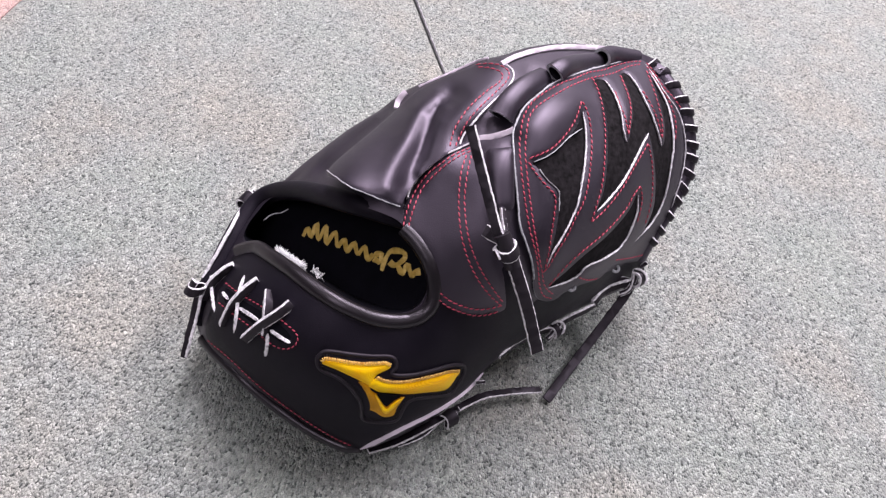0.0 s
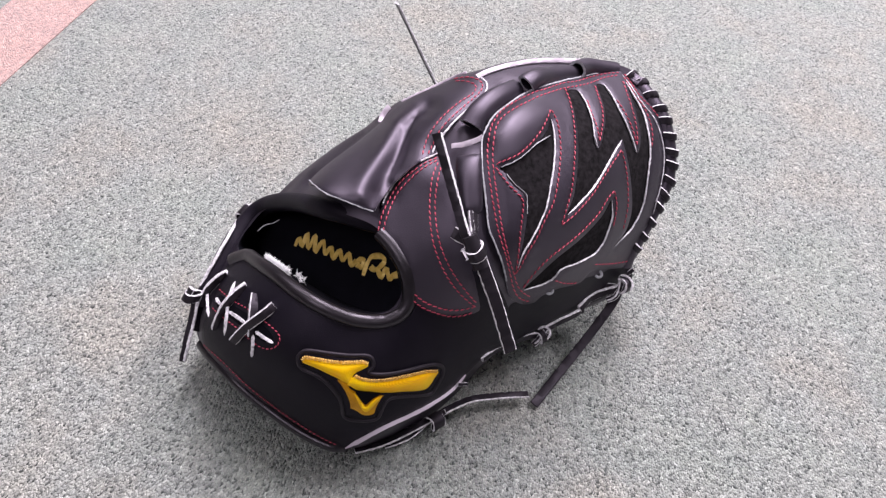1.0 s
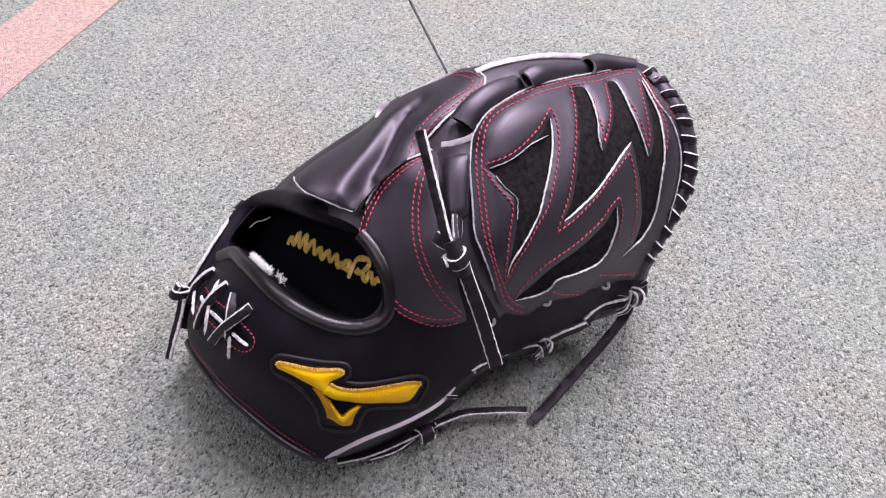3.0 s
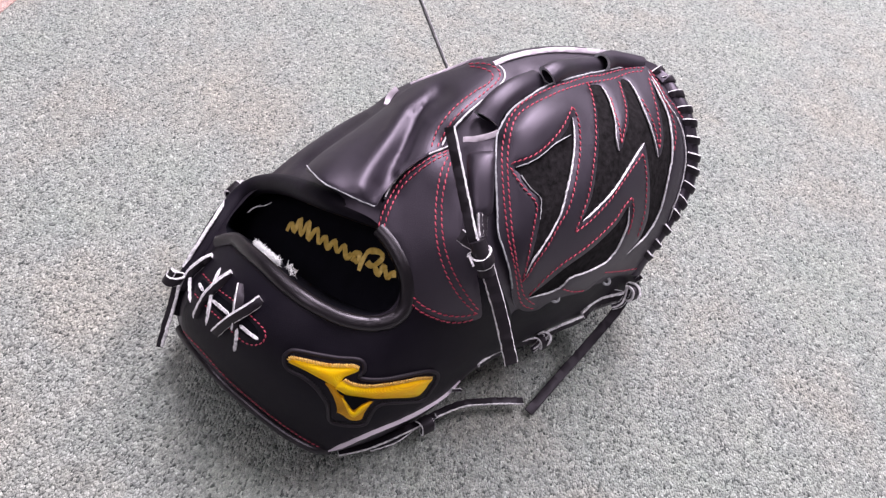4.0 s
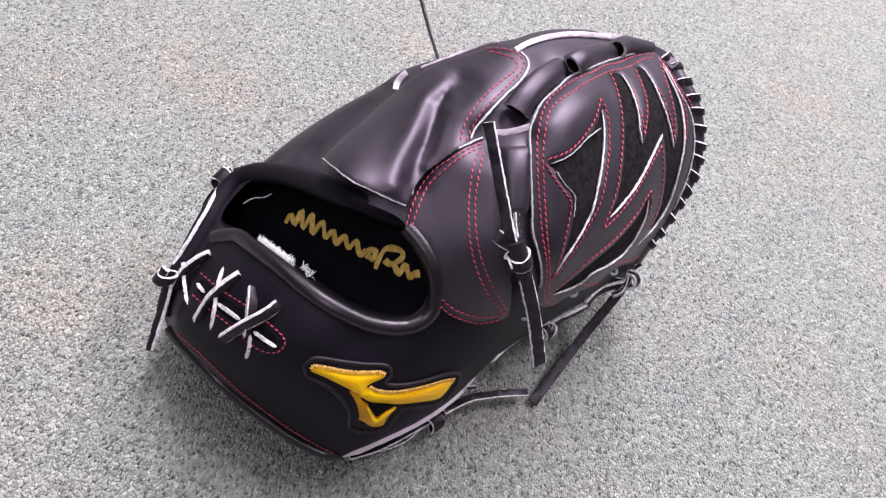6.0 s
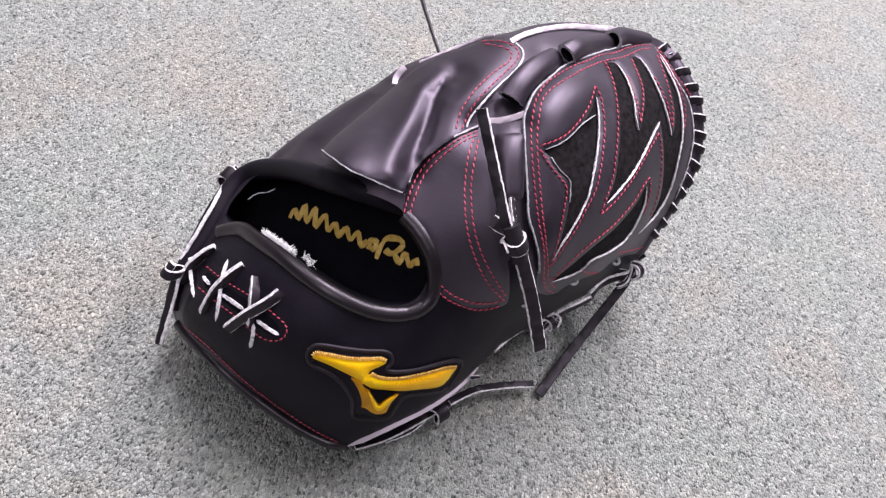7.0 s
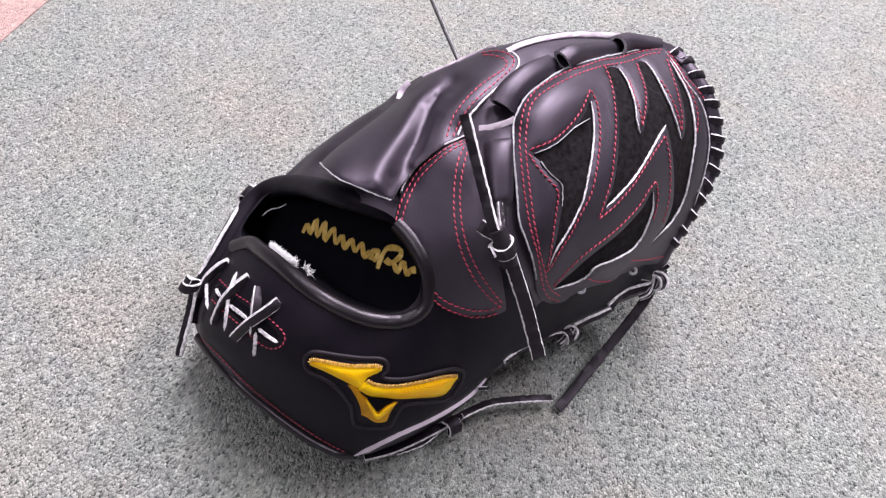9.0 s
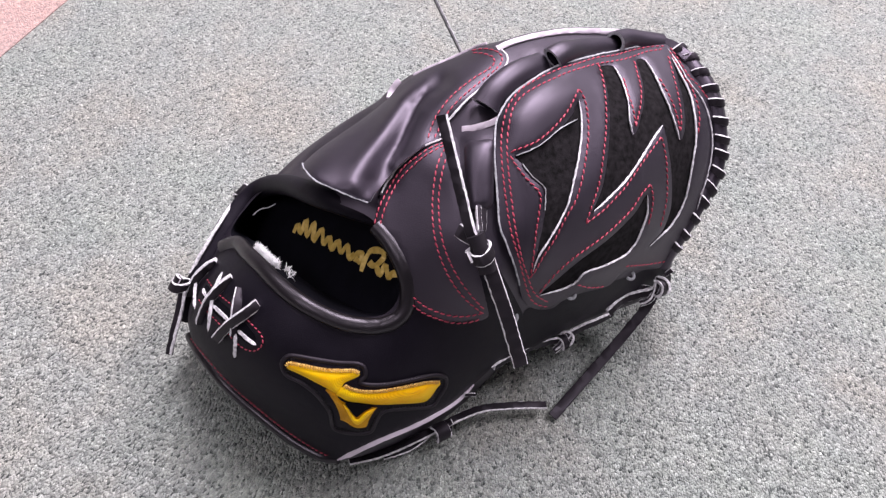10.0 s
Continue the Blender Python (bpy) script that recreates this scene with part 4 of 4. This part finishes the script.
for line in (
    [(-96.3, 79.6, 2), (-101.9, 75.6, 3), (-110.2, 67.8, 3), (-121.1, 58.7, 1)],
    [(-114.1, 98.3, 2), (-119.6, 87.0, 3), (-124.6, 75.9, 1)],
    [(-103.5, 46.9, 2), (-108.2, 42.6, 2.5), (-114.1, 38.3, 1)],
):
    part("wrist_lace", lace_mesh("wrist_lace", line, 2.3, 2.2, mats=[RAW, LACE], step=1.2, grow=taper), glove, "lace on edge with its pale raw side showing")
for line in (
    [(-113.6, 81.7, 2.6), (-112.0, 75.9, 2.6)],
    [(-108.7, 67.7, 2.6), (-106.0, 61.7, 2.6), (-103.4, 55.5, 2.6)],
    [(-101.2, 47.2, 2.6), (-99.2, 41.5, 2.6), (-96.8, 35.4, 2.6)],
):
    part("wrist_lace", lace_mesh("wrist_lace", line, 1.9, 1.4, mats=[RAW, RAW], step=1.2, grow=taper), glove, "pale lace edge lying in the slot")
part("side_lace", lace_mesh("side_lace", [(-77.6, 113.9, 4), (-88.7, 108.4, 6), (-104.7, 102.2, 6), (-120.2, 97.0, 5)], 5.0, 2.8, 75), glove, "black lace with pale edges along the strap")
part("side_knot", knot_mesh("side_knot", Vector((-0.154, 0.294, 0.064)), (0.3, 0.5, 0.8), 4.6, 6.0), glove, "knotted black lace")
part("side_knot", knot_mesh("side_knot", Vector((-0.140, 0.364, 0.069)), (0.6, 0.6, 0.3), 6.2, 9.0), glove, "knotted black lace")
part("side_tail", lace_mesh("side_tail", [(-152.7, 291.3, 62.1), (-154.0, 284.6, 52.4), (-156.0, 275.0, 41.0), (-157.7, 267.2, 30.5)], 4.0, 1.8, 0, world=True, mats=[LACE, LACE]), glove, "loose lace end hanging by the wrist")
part("side_tail", lace_mesh("side_tail", [(-150.5, 290.2, 62.8), (-151.7, 284.1, 53.4), (-154.0, 273.4, 41.4), (-156.0, 266.9, 31.7)], 1.7, 1.8, 0, world=True, mats=[RAW, RAW]), glove, "pale raw side of the loose lace end")

# centre strap
part("strap_loop", sheet("strap_loop", [(44.6, 40.8), (50.0, 37.6), (54.8, 33.1), (49.8, 26.8), (43.4, 19.7), (37.0, 12.7), (33.5, 10.7), (29.4, 13.5), (26.5, 16.3), (30.6, 23.4), (36.8, 32.3)], 5.5, 4.0, LEATHER, step=2.0, soft=1.4, cut=1.2), glove, "short leather keeper loop")
part("strap", lace_mesh("strap", [(30.5, 12.4, 3), (25.0, 6.6, 6), (18.6, 1.0, 7)], 4.0, 2.4, 40), glove, "black lace with pale edges")
part("strap", lace_mesh("strap", [(-11.5, 316, 195), (-5.6, 306.4, 184.4), (1.7, 294.6, 171.8), (8.5, 283.2, 160.2), (11.4, 280.4, 156.1)], 5.2, 2.6, -24, world=True, sides=[1, 0, 0, 0, 0, 0, 1, 1]), glove, "black lace with pale edges standing up")
part("strap", lace_mesh("strap", [(16, 280, 152), (22, 274, 141), (31, 266, 124), (42, 257, 98)], 7.2, 2.2, 8, world=True), glove, "black lace end hanging from the knot")
for line, wide, turn in (
    ([(3.2, 284.9, 156.2), (6.9, 282.7, 155.9), (11.0, 280.6, 156.0), (16.2, 276.7, 154.9)], 6.5, -10),
    ([(10.4, 294.4, 163.7), (11.5, 289.8, 161.2), (13.2, 284.4, 158.3)], 2.4, 30),
):
    part("knot", lace_mesh("knot", line, wide, 2.6, turn, step=1.0, world=True), glove, "tight knot of black lace with pale edges")
part("knot", tube_mesh("knot", [(11.6, 280.6, 159.1), (15.6, 276.6, 153.1), (19.6, 272.6, 145.1)], 4.2, LACE, 0.9, world=True, step=1.0), glove, "tight knot of black lace with pale edges")
part("knot", knot_mesh("knot", Vector((0.0156, 0.2766, 0.1521)), (0.38, -0.33, -0.86), 5.4, 5.6, 1.15, 1.6, 0.2), glove, "tight knot of black lace with pale edges")

# laces along the low side and on the carpet
part("low_lace", lace_mesh("low_lace", [(29.5, 283.9, 51.8), (37.9, 294.7, 48.7), (47.1, 304.7, 45.1), (55.9, 313.5, 40.4), (65.1, 321.6, 35.1)], 4.6, 2.4, -35, world=True), glove, "black lace with pale edges along the little finger side")
part("low_lace", lace_mesh("low_lace", [(71.4, 324.7, 39.2), (78.5, 330.3, 40.1), (87.5, 336.2, 41.8), (94.8, 342.2, 43.1)], 5.0, 2.4, -40, world=True), glove, "black lace with pale edges along the little finger side")
part("low_lace", lace_mesh("low_lace", [(91.8, 340.0, 45.2), (97.2, 347.4, 47.1), (105.3, 353.5, 48.7), (117.4, 358.2, 50.7)], 6.0, 2.4, -30, world=True), glove, "black lace with pale edges along the little finger side")
part("low_lace", lace_mesh("low_lace", [(103.4, 355.6, 51.5), (110.8, 358.3, 52.4), (117.7, 358.5, 51.0)], 3.5, 2.4, 0, world=True), glove, "black lace with pale edges along the little finger side")
part("low_lace", lace_mesh("low_lace", [(15.9, 266.0, 46.7), (18.7, 267.5, 45.5), (21.8, 268.9, 44.3)], 2.0, 2.4, 0, world=True), glove, "black lace with pale edges along the little finger side")
for line, wide, turn in (
    ([(111.1, 352.7, 43.5), (116.2, 354.1, 46.6), (118.4, 358.1, 51.0), (119.2, 364.1, 56.9)], 4.0, 10),
    ([(123.6, 370.3, 53.5), (125.7, 371.2, 55.3), (127.4, 372.1, 57.0)], 3.0, 0),
    ([(63.3, 316.1, 30.7), (66.3, 318.7, 33.3), (68.7, 322.5, 36.7), (70.6, 325.3, 39.4)], 4.0, 15),
):
    part("low_knot", lace_mesh("low_knot", line, wide, 2.4, turn, step=1.2, world=True), glove, "knot of black lace with pale edges")
part("low_knot", knot_mesh("low_knot", Vector((0.0686, 0.321, 0.0356)), (0.75, 0.55, 0.3), 3.6, 4.6, 1.4, 2.0, 0.4), glove, "knot of black lace with pale edges")
part("low_knot", knot_mesh("low_knot", Vector((0.1211, 0.3596, 0.0535)), (0.8, 0.55, -0.1), 4.4, 6.4, 1.3, 2.2, 0.3), glove, "knot of black lace with pale edges")
# Separate strips shifted towards the camera so the pale lace sides show.
for line, wide in (
    ([(90.7, 338.6, 48.5), (96.1, 346.1, 50.4), (104.0, 352.4, 52.1), (116.2, 356.8, 53.9)], 1.5),
    ([(117.0, 362.4, 59.4), (121.0, 361.5, 60.3), (124.1, 359.3, 59.7), (125.7, 356.3, 57.6), (124.6, 353.6, 54.7)], 1.4),
    ([(110.5, 350.1, 45.9), (115.2, 351.6, 48.9), (117.2, 355.4, 53.0), (117.5, 361.3, 58.6)], 1.0),
    ([(28.2, 278.5, 59.0), (37.0, 291.7, 53.4), (46.6, 303.7, 46.9), (55.4, 314.7, 39.2)], 1.5),
    ([(64.7, 322.0, 39.8), (67.8, 323.5, 41.8), (71.3, 322.6, 42.1), (73.1, 320.0, 40.6), (71.6, 316.6, 37.6)], 1.4),
    ([(63.6, 314.4, 33.9), (66.6, 316.9, 36.4), (68.8, 321.2, 40.3)], 1.0),
    ([(76.0, 326.1, 46.4), (84.3, 332.8, 45.6), (92.9, 339.8, 45.1)], 1.2),
):
    part("low_lace", lace_mesh("low_lace", line, wide, 1.2, world=True, mats=[RAW, RAW], step=1.2, grow=taper), glove, "pale strip for the lace side, set nearer the camera to show")
part("loose_end", lace_mesh("loose_end", [(119, 360, 46), (116, 356, 34), (103, 339, 18), (85, 313, 8), (69, 288, 3)], 6.2, 2.0, 0, mats=[LACE, LACE], hint=Vector((0, -0.3, 1)), world=True), glove, "black lace end lying on the carpet")
part("loose_end", lace_mesh("loose_end", [(-41, 231, 14), (-25, 240, 12), (-6, 254, 12), (7, 264, 14), (24, 277, 14), (43, 286, 10), (64, 292, 8)], 5.4, 2.0, 25, hint=Vector((0, -0.3, 1)), world=True), glove, "black lace end lying on the carpet")
part("heel_lace", lace_mesh("heel_lace", [(-25, 243, 6), (-12, 251, 6), (-3, 260, 8)], 8.0, 2.0, 10, hint=Vector((0, -0.3, 1)), world=True), glove, "black lace at the heel")
part("heel_knot", knot_mesh("heel_knot", Vector((0.007, 0.261, 0.012)), (0.8, 0.55, 0.1), 4.2, 9.0, 1.2), glove, "black lace wound round the heel lace")
part("back_end", lace_mesh("back_end", [(40, 425, 52), (30, 470, 38), (8, 512, 38), (-12, 524, 55), (-29, 518, 89), (-60, 499, 166)], 5.0, 2.0, 60, hint=Vector((0, -1, 0.3)), world=True), glove, "black lace end standing up behind the fingers")
for a, b in [(71.2, -70.5), (37.0, -51.2), (6.8, -38.4)]:
    c = on_back(a, b, 0.6)
    path = [c + (ALONG * math.cos(x) * 0.8 + ACROSS * math.sin(x)) * 0.0026 for x in np.linspace(0, 2 * math.pi, 17)]
    ring = [(0.0009 * math.cos(2 * math.pi * i / 8), 0.0009 * math.sin(2 * math.pi * i / 8)) for i in range(8)]
    part("eyelet", swept("eyelet", path, OUT, ring, [GREY_EDGE]), glove, "small grey leather eyelet")
